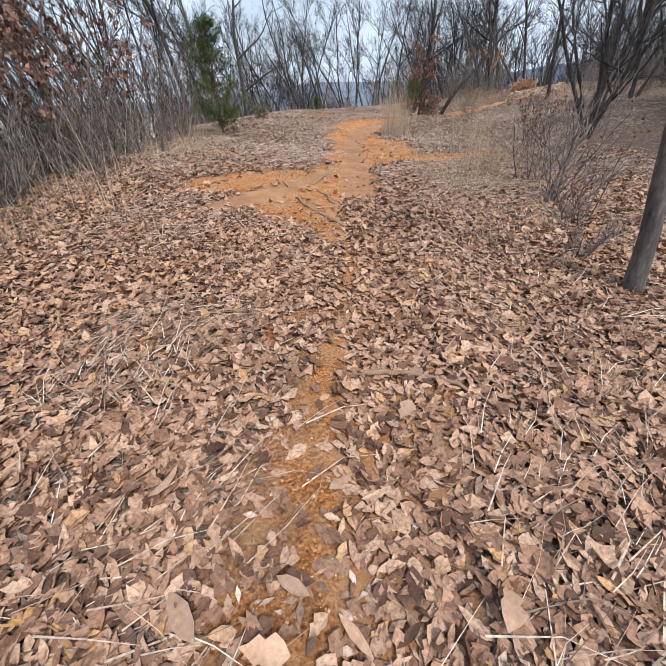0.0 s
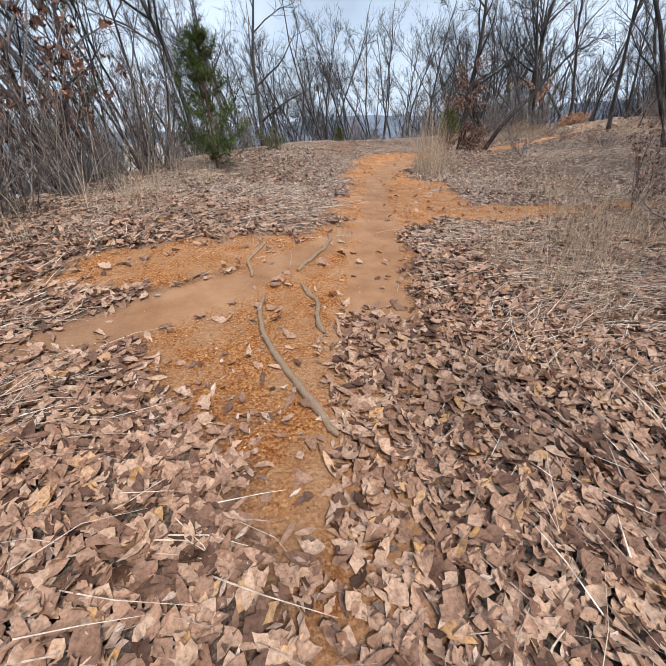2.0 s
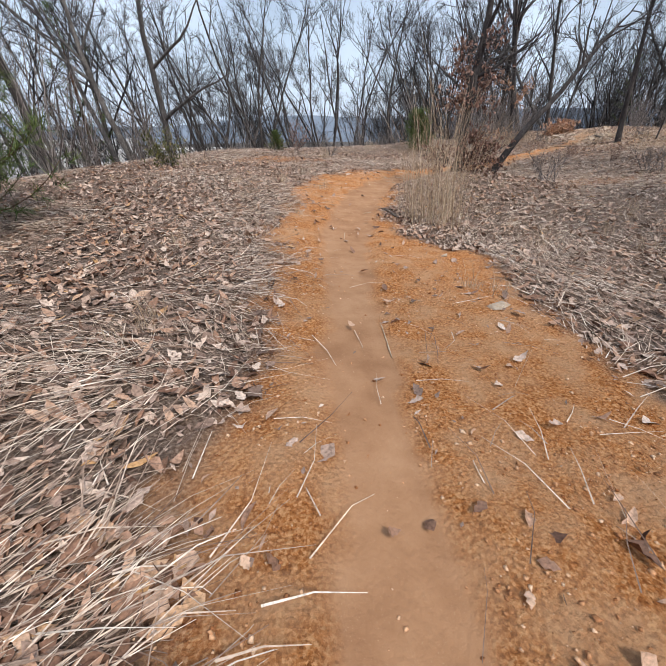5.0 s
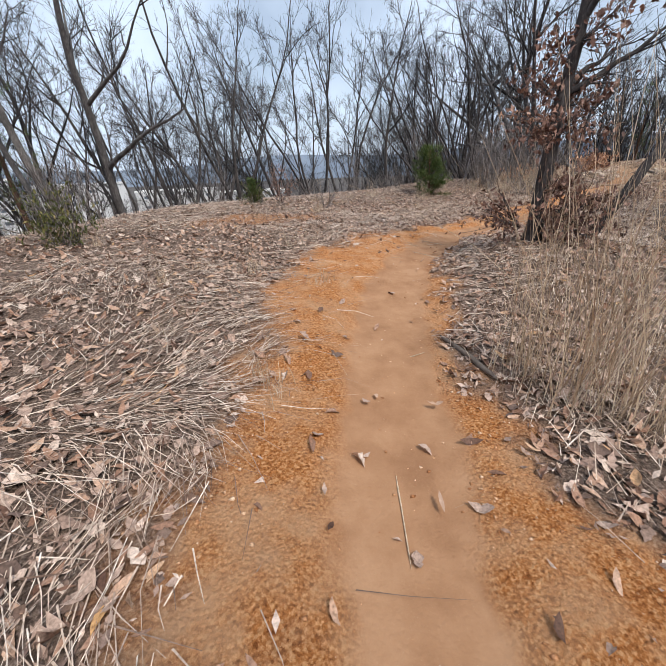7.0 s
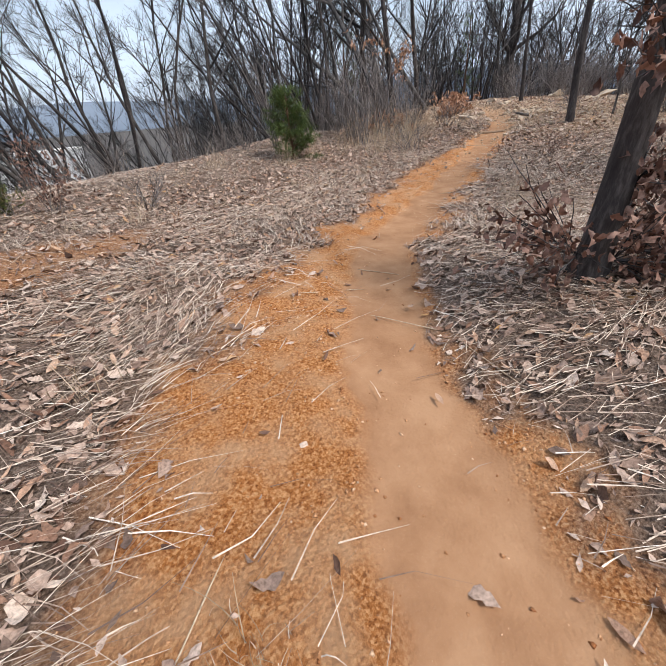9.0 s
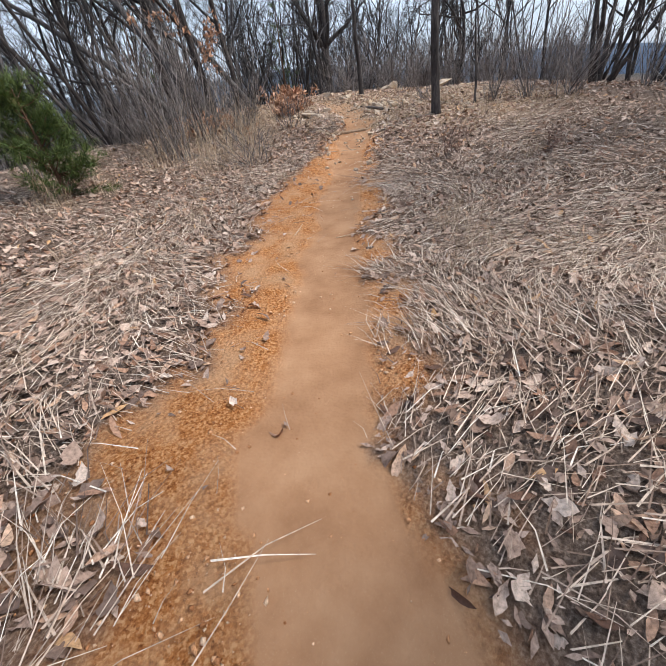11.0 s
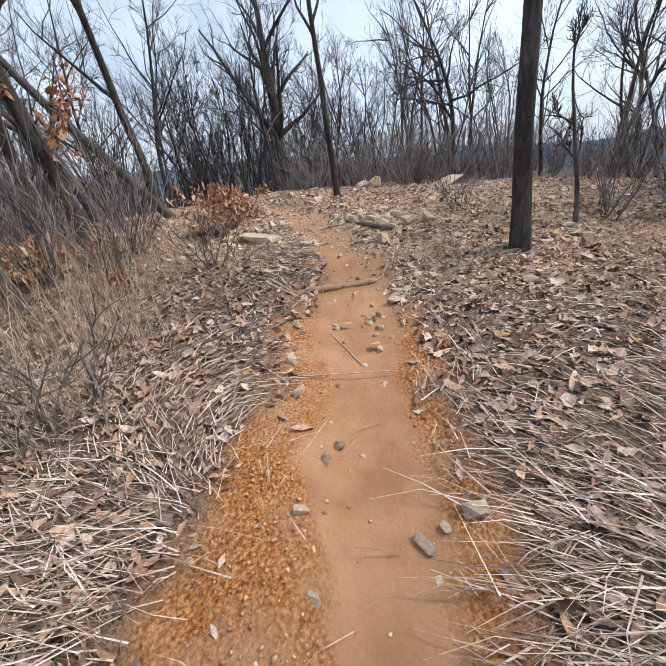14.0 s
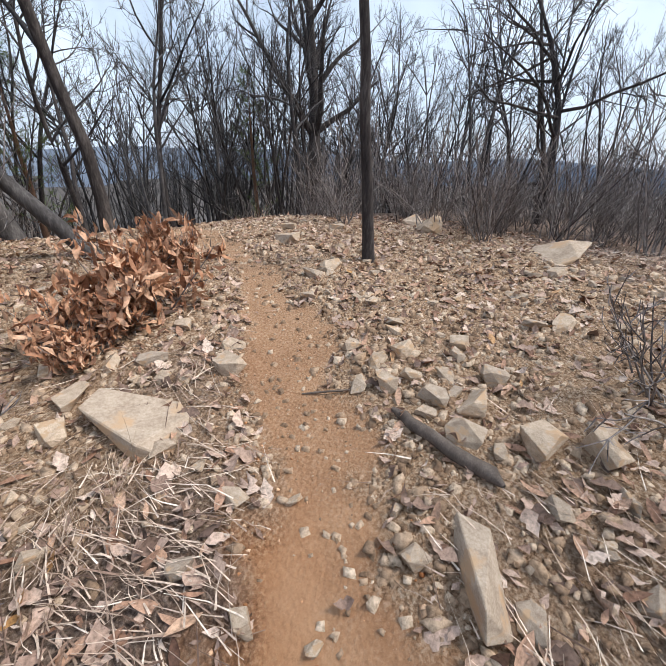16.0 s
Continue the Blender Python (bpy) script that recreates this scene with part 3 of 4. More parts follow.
put(grow_tree("oak_tree", 21, 7.5, 0.085, (-0.55, 0.35), 1, 0.5, 7, 0.6, M_BARK_GREY, label="grey trunk leaning steeply over the brush", near=True, kink=0.03), 12.7, 27.2)
put(grow_tree("oak_tree", 22, 9.0, 0.13, (-0.18, 0.1), 1, 0.25, 10, 0.7, M_BARK_GREY, label="thick grey oak forking low over the brush", near=True, kink=0.07), 12.6, 29.6)
orange_oak = put(grow_tree("oak_tree", 23, 8.0, 0.1, (-0.08, 0.06), 1, 0.2, 9, 0.7, M_BARK, label="oak hung with a few withered orange leaves", near=True, kink=0.06), 10.6, 26.9)
put(grow_tree("oak_tree", 26, 8.0, 0.11, (-0.42, 0.5), 1, 0.3, 9, 0.6, M_BARK_GREY, label="grey oak leaning far out over the slope", near=True, kink=0.05), 10.3, 26.4)
put(grow_tree("oak_tree", 27, 8.5, 0.13, (-0.3, 0.3), 2, 0.25, 8, 0.6, M_BARK_GREY, label="forked grey oak with leaning stems above the brush", near=True, kink=0.06), 11.2, 28.6)
put(grow_tree("oak_tree", 24, 6.5, 0.085, (0.1, 0.0), 2, 0.12, 11, 0.95, M_BARK, label="wide-spreading oak at the edge of the brush", near=True, kink=0.08, up=0.02), 19.8, 23.4)
put(grow_tree("oak_tree", 25, 2.6, 0.022, (0.1, 0.1), 1, 0.35, 5, 0.6, M_BARK, label="thin bare sapling in the leaf litter", near=True, kink=0.04), 12.2, 20.6)

kinds = [
    grow_tree("oak_tree", 31, 9.5, 0.085, (0.03, 0.02), 1, 0.35, 10, label=OAK),
    grow_tree("oak_tree", 32, 9.0, 0.075, (0, 0), 3, 0.4, 6, 0.5, label="coppiced oak with three upright leafless stems"),
    grow_tree("oak_tree", 33, 10.0, 0.1, (-0.06, 0), 1, 0.3, 11, 0.65, M_BARK, label=OAK, kink=0.08),
    grow_tree("oak_tree", 34, 8.5, 0.07, (0.1, 0), 2, 0.35, 8, 0.55, M_BARK, label="twin-stemmed leafless oak with dark bark"),
    grow_tree("oak_tree", 35, 9.0, 0.07, (0, 0), 4, 0.42, 5, 0.45, M_BARK, label="coppiced oak with four slender stems"),
    grow_tree("oak_tree", 36, 7.0, 0.055, (0.08, 0.05), 1, 0.25, 10, 0.6, M_BARK_GREY, label="slender grey-barked young oak"),
]
def far_tree(seed):
    """A light leafless tree for the far slopes, as corners and faces."""
    rng = np.random.default_rng(seed)
    t = Tubes()
    for _ in range(2):
        line = bend(rng, (rng.normal(0, 0.15), rng.normal(0, 0.15), -0.3), (rng.normal(0, 0.12), rng.normal(0, 0.12), 1), 9, 7, 0.07, 0.01)
        t.add(line, np.linspace(0.1, 0.012, 8), 5)
        for _ in range(9):
            i = rng.integers(2, 7)
            l1 = bend(rng, line[i], sideways(rng, line[i + 1] - line[i] if i < 7 else line[7] - line[6], rng.uniform(0.4, 0.9)), rng.uniform(1.2, 3.2), 4, 0.13, 0.06)
            t.add(l1, np.linspace(0.035, 0.01, 5), 3)
            for _ in range(6):
                l2 = bend(rng, l1[rng.integers(1, 5)], sideways(rng, l1[-1] - l1[0], rng.uniform(0.4, 0.9)), rng.uniform(0.5, 1.3), 2, 0.15, 0.05)
                t.add(l2, (0.012, 0.009, 0.005), 2)
    return np.concatenate(t.v), np.concatenate(t.f)


place_rng = np.random.default_rng(5)
taken = []


def clear_of(x, y, gap):
    d, s, half = along(TRAIL, np.array([x]), np.array([y]))
    near = 5.5 if s[0] - START < 30 else 3.2
    return abs(d[0]) > near and all(math.hypot(x - a, y - b) > gap for a, b in taken)


def slope_lean(x, y, turn, rng):
    """Tilts for a tree that leans out over the slope to the left of the trail; elsewhere it stands nearly upright."""
    e = 0.5
    side = along(TRAIL, np.array([x, x + e, x]), np.array([y, y, y + e]))[0]
    out = np.array([side[1] - side[0], side[2] - side[0]]) / e
    lean = rng.normal(15, 6) if side[0] > 4 else 0.0
    c, q = math.cos(radians(turn)), math.sin(radians(turn))
    lx, ly = c * out[0] + q * out[1], -q * out[0] + c * out[1]
    return -ly * lean + rng.normal(0, 5), lx * lean + rng.normal(0, 5)


# set clumps on the brow and behind it
for x, y, kind, turn, size in [
    (-3.2, 26.2, 4, 10, 0.95), (-5.0, 27.2, 1, 70, 1.0), (-7.4, 27.0, 4, 150, 1.0), (-6.2, 21.0, 1, 250, 0.9), (-7.6, 18.5, 4, 30, 1.0), (2.2, 29.5, 4, 40, 1.0), (3.6, 31.0, 1, 200, 1.1), (0.4, 28.5, 1, 310, 1.0), (-1.0, 25.5, 4, 120, 0.9), (-2.0, 27.0, 3, 30, 1.0), (5.6, 30.0, 0, 80, 1.0),
    (9.2, 32.5, 4, 77, 1.0), (-6.5, 24.5, 2, 60, 1.0), (13.0, 31.5, 0, 200, 1.0),
    (15.0, 33.0, 3, 260, 1.0), (16.6, 32.0, 5, 100, 1.1), (13.6, 29.0, 2, 170, 0.95), (17.2, 32.6, 0, 20, 1.0),
]:
    if not kinds[kind].matrix_basis.translation.length:
        put(kinds[kind], x, y, turn, size, 0.0, slope_lean(x, y, turn, place_rng))
    else:
        again(kinds[kind], x, y, turn, size, slope_lean(x, y, turn, place_rng))
    taken.append((x, y))

# the wood all round: x from, x to, y from, y to, how many, spacing
for x0, x1, y0, y1, many, gap in ((-13, 10, 25.5, 42, 54, 1.3), (-15, -5.2, -4, 25, 70, 1.1), (7, 26, 4, 19, 58, 1.2), (8, 32, 29, 46, 60, 1.3), (20, 34, 12, 28, 16, 1.6), (9, 16, 28.5, 37, 14, 1.3), (15, 27, 32, 44, 18, 1.5), (4, 14, -8, 3, 8, 2.0), (-6, 6, -22, -9, 10, 2.0)):
    done = tries = 0
    while done < many and tries < 500:
        tries += 1
        x, y = place_rng.uniform(x0, x1), place_rng.uniform(y0, y1)
        if not clear_of(x, y, gap):
            continue
        kind = kinds[place_rng.integers(0, 6)]
        turn = place_rng.uniform(0, 360)
        size = place_rng.uniform(0.75, 1.15) * (0.75 if x > 17 and y < 29 else 1.0)
        again(kind, x, y, turn, size, slope_lean(x, y, turn, place_rng))
        taken.append((x, y))
        done += 1
far_kinds = [far_tree(41), far_tree(42), far_tree(43)]
far_v, far_f, far_n = [], [], 0
for k in range(400):
    if k < 320:
        a, r = place_rng.uniform(-2.2, 2.2), place_rng.uniform(28, 75)
        x, y = 6 + r * math.sin(a), 12 + r * math.cos(a)
    else:
        a, r = place_rng.uniform(0.35, 1.5), place_rng.uniform(18, 44)
        x, y = 13 + r * math.sin(a), 25 + r * math.cos(a)
    v, f = far_kinds[k % 3]
    turn, size = place_rng.uniform(0, 6.28), place_rng.uniform(0.75, 1.25)
    c, q = math.cos(turn) * size, math.sin(turn) * size
    far_v.append(np.stack([x + v[:, 0] * c - v[:, 1] * q, y + v[:, 0] * q + v[:, 1] * c, float(land(x, y)) + v[:, 2] * size], -1))
    far_f.append(f + far_n)
    far_n += len(v)
tagged(new("far_woods", mesh_np("far_woods", np.concatenate(far_v), np.concatenate(far_f), M_TWIG, True)), "leafless woods on the slopes below", "woods", kind="stuff")


# ---- brush ----
def grow_shrub(name, seed, height, stems, spread_by, mat, label, leaves=None, leaf_count=0, leaf_size=0.06, leaf_kind="oak", droop=0.4):
    rng = np.random.default_rng(seed)
    root = new(name)
    root.empty_display_size = 0.1
    tagged(root, label, "shrub", "shrubs beside the trail")
    wood, twigs = Tubes(), Tubes()
    tips = []
    for _ in range(stems):
        way = rng.normal(0, spread_by, 3)
        way[2] = 1.0
        h = height * rng.uniform(0.55, 1.0)
        l1 = bend(rng, (*rng.normal(0, 0.05 + 0.1 * spread_by, 2), -0.06), way, h, 6, 0.09, 0.02)
        wood.add(l1, np.linspace(0.009, 0.0035, 7) * (0.6 + 0.4 * height), 4)
        for _ in range(5):
            i = rng.integers(1, 6)
            l2 = bend(rng, l1[i], sideways(rng, l1[i + 1] - l1[i], rng.uniform(0.4, 0.9)), h * rng.uniform(0.2, 0.45), 4, 0.14, 0.04)
            twigs.add(l2, np.linspace(0.0048, 0.0025, 5), 3)
            tips += list(l2[1:])
            for _ in range(4):
                l3 = bend(rng, l2[rng.integers(1, 5)], sideways(rng, l2[-1] - l2[0], rng.uniform(0.4, 0.9)), h * rng.uniform(0.08, 0.2), 2, 0.12, 0.03)
                twigs.add(l3, (0.0036, 0.003, 0.0018), 2)
                tips.append(l3[-1])
    part("stem_work", wood.mesh("stem_work", mat), root)["kind"] = "stuff"
    part("twig_work", twigs.mesh("twig_work", mat), root)["kind"] = "stuff"
    if leaves:
        tips = np.array(tips)
        at = tips[rng.integers(0, len(tips), leaf_count)] + rng.normal(0, 0.025, (leaf_count, 3))
        nrm = rng.normal(0, 1, (leaf_count, 3)) + (0, 0, droop)
        v, f = scatter_leaves(rng, at, nrm, rng.uniform(0.6, 1.3, leaf_count) * leaf_size, leaf_kind, 0.3, 0.9)
        part("foliage", mesh_np("foliage", v, f, leaves), root)["kind"] = "stuff"
    return root


BARE = "leafless grey-brown brush with many thin stems"
brush = [
    grow_shrub("bare_shrub", 51, 1.7, 14, 0.3, M_BRUSH, BARE),
    grow_shrub("bare_shrub", 52, 1.3, 12, 0.45, M_BRUSH, BARE),
    grow_shrub("bare_shrub", 53, 2.2, 12, 0.28, M_BRUSH, BARE),
    grow_shrub("bare_shrub", 54, 0.9, 12, 0.5, M_BRUSH, "low leafless shrub with thin twigs"),
]
for kind, (x, y, size) in zip(brush, ((-4.6, 6.0, 1.0), (-4.2, 4.2, 1.0), (-5.4, 8.0, 1.0), (5.85, 16.1, 1.0))):
    put(kind, x, y, 0, size)
for k, x, y, size in ((3, 8.15, 23.2, 1.1), (3, 10.5, 24.25, 1.0), (1, 9.6, 24.9, 0.9), (1, 12.4, 20.3, 0.8), (3, 12.9, 21.9, 0.9), (1, 16.6, 23.8, 1.0), (0, 17.6, 24.2, 0.9), (1, 17.4, 25.4, 1.0), (1, 2.9, 4.1, 0.8), (3, 2.3, 3.2, 0.7), (1, 3.2, 6.0, 0.9), (3, 1.5, 21.4, 0.8), (0, 3.0, 4.9, 0.9), (3, 8.9, 16.9, 0.9)):
    again(brush[k], x, y, place_rng.uniform(0, 360), size)
for x0, x1, y0, y1, many, near in ((-7.2, -3.3, 0, 12.5, 75, 3.3), (-10, -6, -2, 14, 50, 3.3), (-8, -4.2, 13, 23, 20, 4), (-4, 11, 25.0, 31, 54, 5), (6.5, 18, 7, 16, 20, 4.5), (8.5, 16, 26.3, 33, 38, 2.4), (15.5, 27, 19, 34, 80, 2.6), (15.6, 19.5, 22, 27, 26, 2.0), (7.4, 10.5, 24.4, 27, 12, 2.2), (12.5, 20, 14, 20, 14, 3.4)):
    done = 0
    while done < many:
        x, y = place_rng.uniform(x0, x1), place_rng.uniform(y0, y1)
        d = abs(float(along(TRAIL, np.array([x]), np.array([y]))[0][0]))
        done += 1
        if d > near:
            again(brush[place_rng.integers(0, 3)], x, y, place_rng.uniform(0, 360), place_rng.uniform(0.45, 1.2))

# shrubs that keep their withered leaves
RED = "withered oak shrub keeping dull red-brown leaves"
ORANGE = "withered oak shrub keeping crisp orange-brown leaves"
red_shrub = put(grow_shrub("withered_shrub", 61, 2.5, 7, 0.2, M_BRUSH, RED, M_REDLEAF, 1300, 0.078), -5.4, 9.5, 100, 1.6)
again(red_shrub, -5.0, 7.6, 10, 1.5)
again(red_shrub, 0.45, 21.6, 60, 0.4)
again(red_shrub, 4.3, 8.4, 60, 0.5)
again(red_shrub, 9.3, 18.7, 60, 0.2)
orange_shrub = put(grow_shrub("withered_shrub", 62, 0.72, 16, 0.8, M_BRUSH, ORANGE, M_ORANGELEAF, 620, 0.135, "long", -0.2), 11.95, 25.2, 0, 1.0)
for x, y, turn, size in ((11.4, 25.15, 140, 0.7), (12.7, 26.2, 60, 1.0), (9.38, 26.0, 200, 0.9), (10.1, 25.9, 80, 0.6), (11.35, 24.95, 20, 0.45), (9.7, 24.9, 250, 0.4)):
    again(orange_shrub, x, y, turn, size)
again(red_shrub, 8.9, 20.0, 20, 0.2)


def hang_leaves(tree, seed, clumps, mat, size):
    """Withered leaves that a tree keeps, in loose clumps on short twigs: x, y, z, reach and how many."""
    rng = np.random.default_rng(seed)
    for cx, cy, cz, reach, many in clumps:
        twigs, tips = Tubes(), []
        start = np.array((cx * 0.3, cy * 0.3, cz - 0.1))
        for _ in range(16):
            goal = np.array((cx, cy, cz)) + rng.normal(0, reach * 0.45, 3)
            line = bend(rng, start, goal - start, np.linalg.norm(goal - start) + 0.05, 5, 0.12, 0.02)
            twigs.add(line, np.linspace(0.005, 0.002, 6), 4)
            tips += list(line[2:])
        part("twig_work", twigs.mesh("twig_work", M_TWIG), tree)["kind"] = "stuff"
        tips = np.array(tips)
        at = tips[rng.integers(0, len(tips), many)] + rng.normal(0, reach * 0.14, (many, 3))
        at[:, 2] = np.maximum(at[:, 2], 0.05)
        v, f = scatter_leaves(rng, at, rng.normal(0, 1, (many, 3)), rng.uniform(0.6, 1.25, many) * size, "oak", 0.3, 0.9)
        part("foliage", mesh_np("foliage", v, f, mat), tree, "curled withered leaves")["kind"] = "stuff"


hang_leaves(red_oak, 63, [
    (-0.5, 0.1, 0.3, 0.35, 130), (0.4, -0.4, 0.4, 0.42, 300), (0.1, -0.45, 0.25, 0.36, 200), (0.65, -0.1, 0.45, 0.4, 220), (-0.45, 0.4, 0.35, 0.38, 130), (0.25, -0.2, 0.75, 0.3, 150), (0.6, -0.6, 0.3, 0.4, 160),
    (-0.35, -0.3, 1.4, 0.38, 200), (0.2, -0.35, 1.45, 0.4, 220), (0.45, 0.15, 1.7, 0.38, 170), (-0.1, 0.2, 1.85, 0.4, 170), (-0.25, -0.1, 2.25, 0.35, 110), (0.45, -0.15, 2.35, 0.35, 110),
], M_REDLEAF, 0.082)
hang_leaves(orange_oak, 64, [(-0.1, -0.35, 1.5, 0.28, 70), (0.25, -0.4, 1.9, 0.25, 60), (-0.7, -0.1, 2.0, 0.25, 45), (-1.5, 0.1, 2.2, 0.25, 40)], M_ORANGELEAF, 0.12)


# ---- evergreens ----
def grow_conifer(name, seed, height, wide, label, tufts=12, needle=0.09, per=34, mat=None, stem=0.04):
    rng = np.random.default_rng(seed)
    root = new(name)
    root.empty_display_size = 0.1
    tagged(root, label, "evergreen tree")
    trunk, boughs = Tubes(), Tubes()
    line = bend(rng, (0, 0, -0.15), (rng.normal(0, 0.05), rng.normal(0, 0.05), 1), height, 8, 0.03, 0.02)
    trunk.add(line, np.linspace(stem, 0.006, 9), 8)
    part("trunk", trunk.mesh("trunk", M_PINEBARK), root)
    at, way = [], []
    for k in range(int(height * tufts)):
        u = rng.uniform(0.06, 1.0)
        i = u * 7.99
        p = line[int(i)] + (line[int(i) + 1] - line[int(i)]) * (i % 1)
        out = wide * (1 - u) ** 0.6 * rng.uniform(0.55, 1.1) + 0.12
        a = rng.uniform(0, 2 * math.pi)
        l1 = bend(rng, p, (math.cos(a), math.sin(a), rng.uniform(0.1, 0.6)), out, 4, 0.12, 0.1)
        boughs.add(l1, np.linspace(0.009, 0.003, 5), 3)
        for q, t in zip(l1[1:], np.diff(l1, axis=0)):
            for _ in range(2):
                d = sideways(rng, t, rng.uniform(0.2, 0.9))
                at.append(q + rng.normal(0, 0.03, 3))
                way.append(d)
    part("branch_work", boughs.mesh("branch_work", M_PINEBARK), root)["kind"] = "stuff"
    at, way = np.repeat(np.array(at), per, 0), np.repeat(np.array(way), per, 0)
    n = len(at)
    at = at + way * rng.uniform(0, 0.16, (n, 1))
    d = way * 0.7 + rng.normal(0, 0.55, (n, 3))
    v, f = scatter_blades(rng, at, d, rng.uniform(0.7, 1.2, n) * needle, np.full(n, 0.009), np.zeros(n), 1)
    part("foliage", mesh_np("foliage", v, f, mat or M_NEEDLE), root, "short green needles")["kind"] = "stuff"
    return root


put(grow_conifer("pine_sapling", 71, 2.7, 0.9, "bushy young evergreen at the edge of the clearing", 30, 0.13, 26), -2.95, 12.5)
small_pine = put(grow_conifer("pine_sapling", 72, 1.5, 0.6, "small green pine sapling among dry grass", 40, 0.11, 34), 5.45, 24.5)
again(small_pine, -0.2, 21.8, 90, 0.4)
put(grow_shrub("olive_bush", 73, 0.75, 16, 0.35, M_BRUSH, "low olive-green bush on the straw", M_GREENLEAF, 900, 0.07, "long", 0.2), -2.45, 17.4, 0, 1.0)
put(grow_shrub("olive_bush", 74, 0.7, 14, 0.45, M_BRUSH, "low green bush beside withered red leaves", M_GREENLEAF, 600, 0.07, "long", 0.2), -0.1, 21.7, 0, 0.8)
far_pine = put(grow_conifer("pine_tree", 75, 7.0, 1.5, "tall green pine on the slope below", 7, 0.16, 16, stem=0.12), 15.5, 37.0)
again(far_pine, 21.2, 33.0, 40, 0.85)
again(far_pine, -8.5, 17.0, 60, 1.0)
again(far_pine, -7.0, 24.0, 160, 0.9)
again(far_pine, -9.0, 8.0, 260, 1.0)
again(far_pine, 16.0, 9.5, 20, 1.1)
again(far_pine, 13.5, 4.5, 200, 1.1)


# ---- dry grass ----
def grass_clump(seed, culms, height, spread_by, label, width=0.006, droop=0.25, lean=(0, 0)):
    rng = np.random.default_rng(seed)
    root = new("grass_clump")
    root.empty_display_size = 0.1
    tagged(root, label, "grass clump", "dry grass clumps")
    at = np.zeros((culms, 3))
    at[:, :2] = rng.normal(0, spread_by, (culms, 2))
    at[:, 2] = -0.03
    d = np.stack([rng.normal(lean[0], 0.13, culms), rng.normal(lean[1], 0.13, culms), np.ones(culms)], -1)
    v, f = scatter_blades(rng, at, d, rng.uniform(0.45, 1.0, culms) * height, np.full(culms, width), rng.uniform(0, droop, culms), 5)
    part("stalk_work", mesh_np("stalk_work", v, f, M_STALK), root)["kind"] = "stuff"
    low = culms
    at[:, :2] = rng.normal(0, spread_by * 1.2, (low, 2))
    d = np.stack([rng.normal(0, 0.6, low), rng.normal(0, 0.6, low), np.ones(low) * 0.8], -1)
    v, f = scatter_blades(rng, at, d, rng.uniform(0.2, 0.55, low) * min(height, 1.0), np.full(low, width), rng.uniform(0.3, 1.0, low), 4)
    part("foliage", mesh_np("foliage", v, f, M_STRAW), root)["kind"] = "stuff"
    return root


tall = put(grass_clump(81, 80, 2.2, 0.14, "tall clump of dry straw-coloured grass by the trail", 0.008, 0.06, (-0.03, 0)), 2.35, 13.6)
again(tall, 2.6, 13.35, 100, 0.95)
again(tall, 2.2, 14.0, 200, 0.8)
again(tall, 2.75, 13.9, 290, 0.7)
mid = put(grass_clump(82, 70, 0.95, 0.16, "loose clump of dry grass with pale bent stalks", droop=0.5), 2.0, 5.7)
for x, y, size in ((2.5, 6.2, 1.0), (2.9, 7.0, 1.1), (3.6, 7.3, 1.2), (1.7, 6.4, 0.7), (3.9, 9.9, 1.0), (2.6, 6.9, 0.8), (-2.2, 7.5, 0.8), (-3.0, 8.8, 1.0), (-2.6, 10.6, 0.8), (-3.4, 11.5, 1.0), (-3.6, 5.4, 1.1), (-3.2, 3.9, 0.9), (6.2, 18.75, 0.7), (6.7, 19.15, 0.7), (5.0, 24.0, 0.8), (5.9, 24.3, 0.9), (3.4, 24.2, 0.7), (7.8, 24.0, 1.1), (8.6, 24.3, 1.4), (9.0, 24.0, 1.1), (8.3, 23.5, 0.8), (8.7, 23.7, 0.9), (7.4, 23.6, 0.9), (8.0, 24.6, 1.4), (9.4, 24.6, 1.2), (9.9, 24.3, 0.9), (9.2, 23.65, 0.7), (10.3, 25.0, 1.0), (7.2, 24.6, 1.1), (0.2, 10.9 - 4, 0.3), (-0.6, 2.2, 0.35), (3.4, 12.4, 0.6)):
    again(mid, x, y, place_rng.uniform(0, 360), size)
sparse = put(grass_clump(84, 20, 1.55, 0.22, "sparse tall dry stalks rising from the straw", 0.0075, 0.12, (0.05, 0.0)), 2.35, 6.4)
for x, y, size in ((2.8, 7.1, 1.0), (3.3, 7.7, 0.9), (2.7, 8.0, 0.8), (3.1, 6.3, 0.9), (-2.7, 4.9, 1.0), (-3.0, 6.4, 0.9), (-3.2, 8.0, 1.0), (-2.9, 9.6, 0.8), (7.7, 23.1, 0.8), (8.4, 23.9, 1.0), (9.2, 24.4, 0.9), (1.5, 20.9, 0.6)):
    again(sparse, x, y, place_rng.uniform(0, 360), size)
tuft = put(grass_clump(83, 45, 0.42, 0.08, "small tuft of bleached dry grass", 0.005, 0.9), -0.9, 3.1)
tuft_rng = np.random.default_rng(9)
done = 0
while done < 150:
    x, y = tuft_rng.uniform(-5, 16), tuft_rng.uniform(0, 28)
    d, s, half = along(TRAIL, np.array([x]), np.array([y]))
    if 0.75 < abs(d[0]) < 5:
        again(tuft, x, y, tuft_rng.uniform(0, 360), tuft_rng.uniform(0.5, 1.2))
        done += 1


# ---- litter ----
def ground_up(x, y):
    e = 0.06
    n = np.stack([-(land(x + e, y) - land(x - e, y)) / (2 * e), -(land(x, y + e) - land(x, y - e)) / (2 * e), np.ones_like(x)], -1)
    return n / np.linalg.norm(n, axis=1)[:, None]


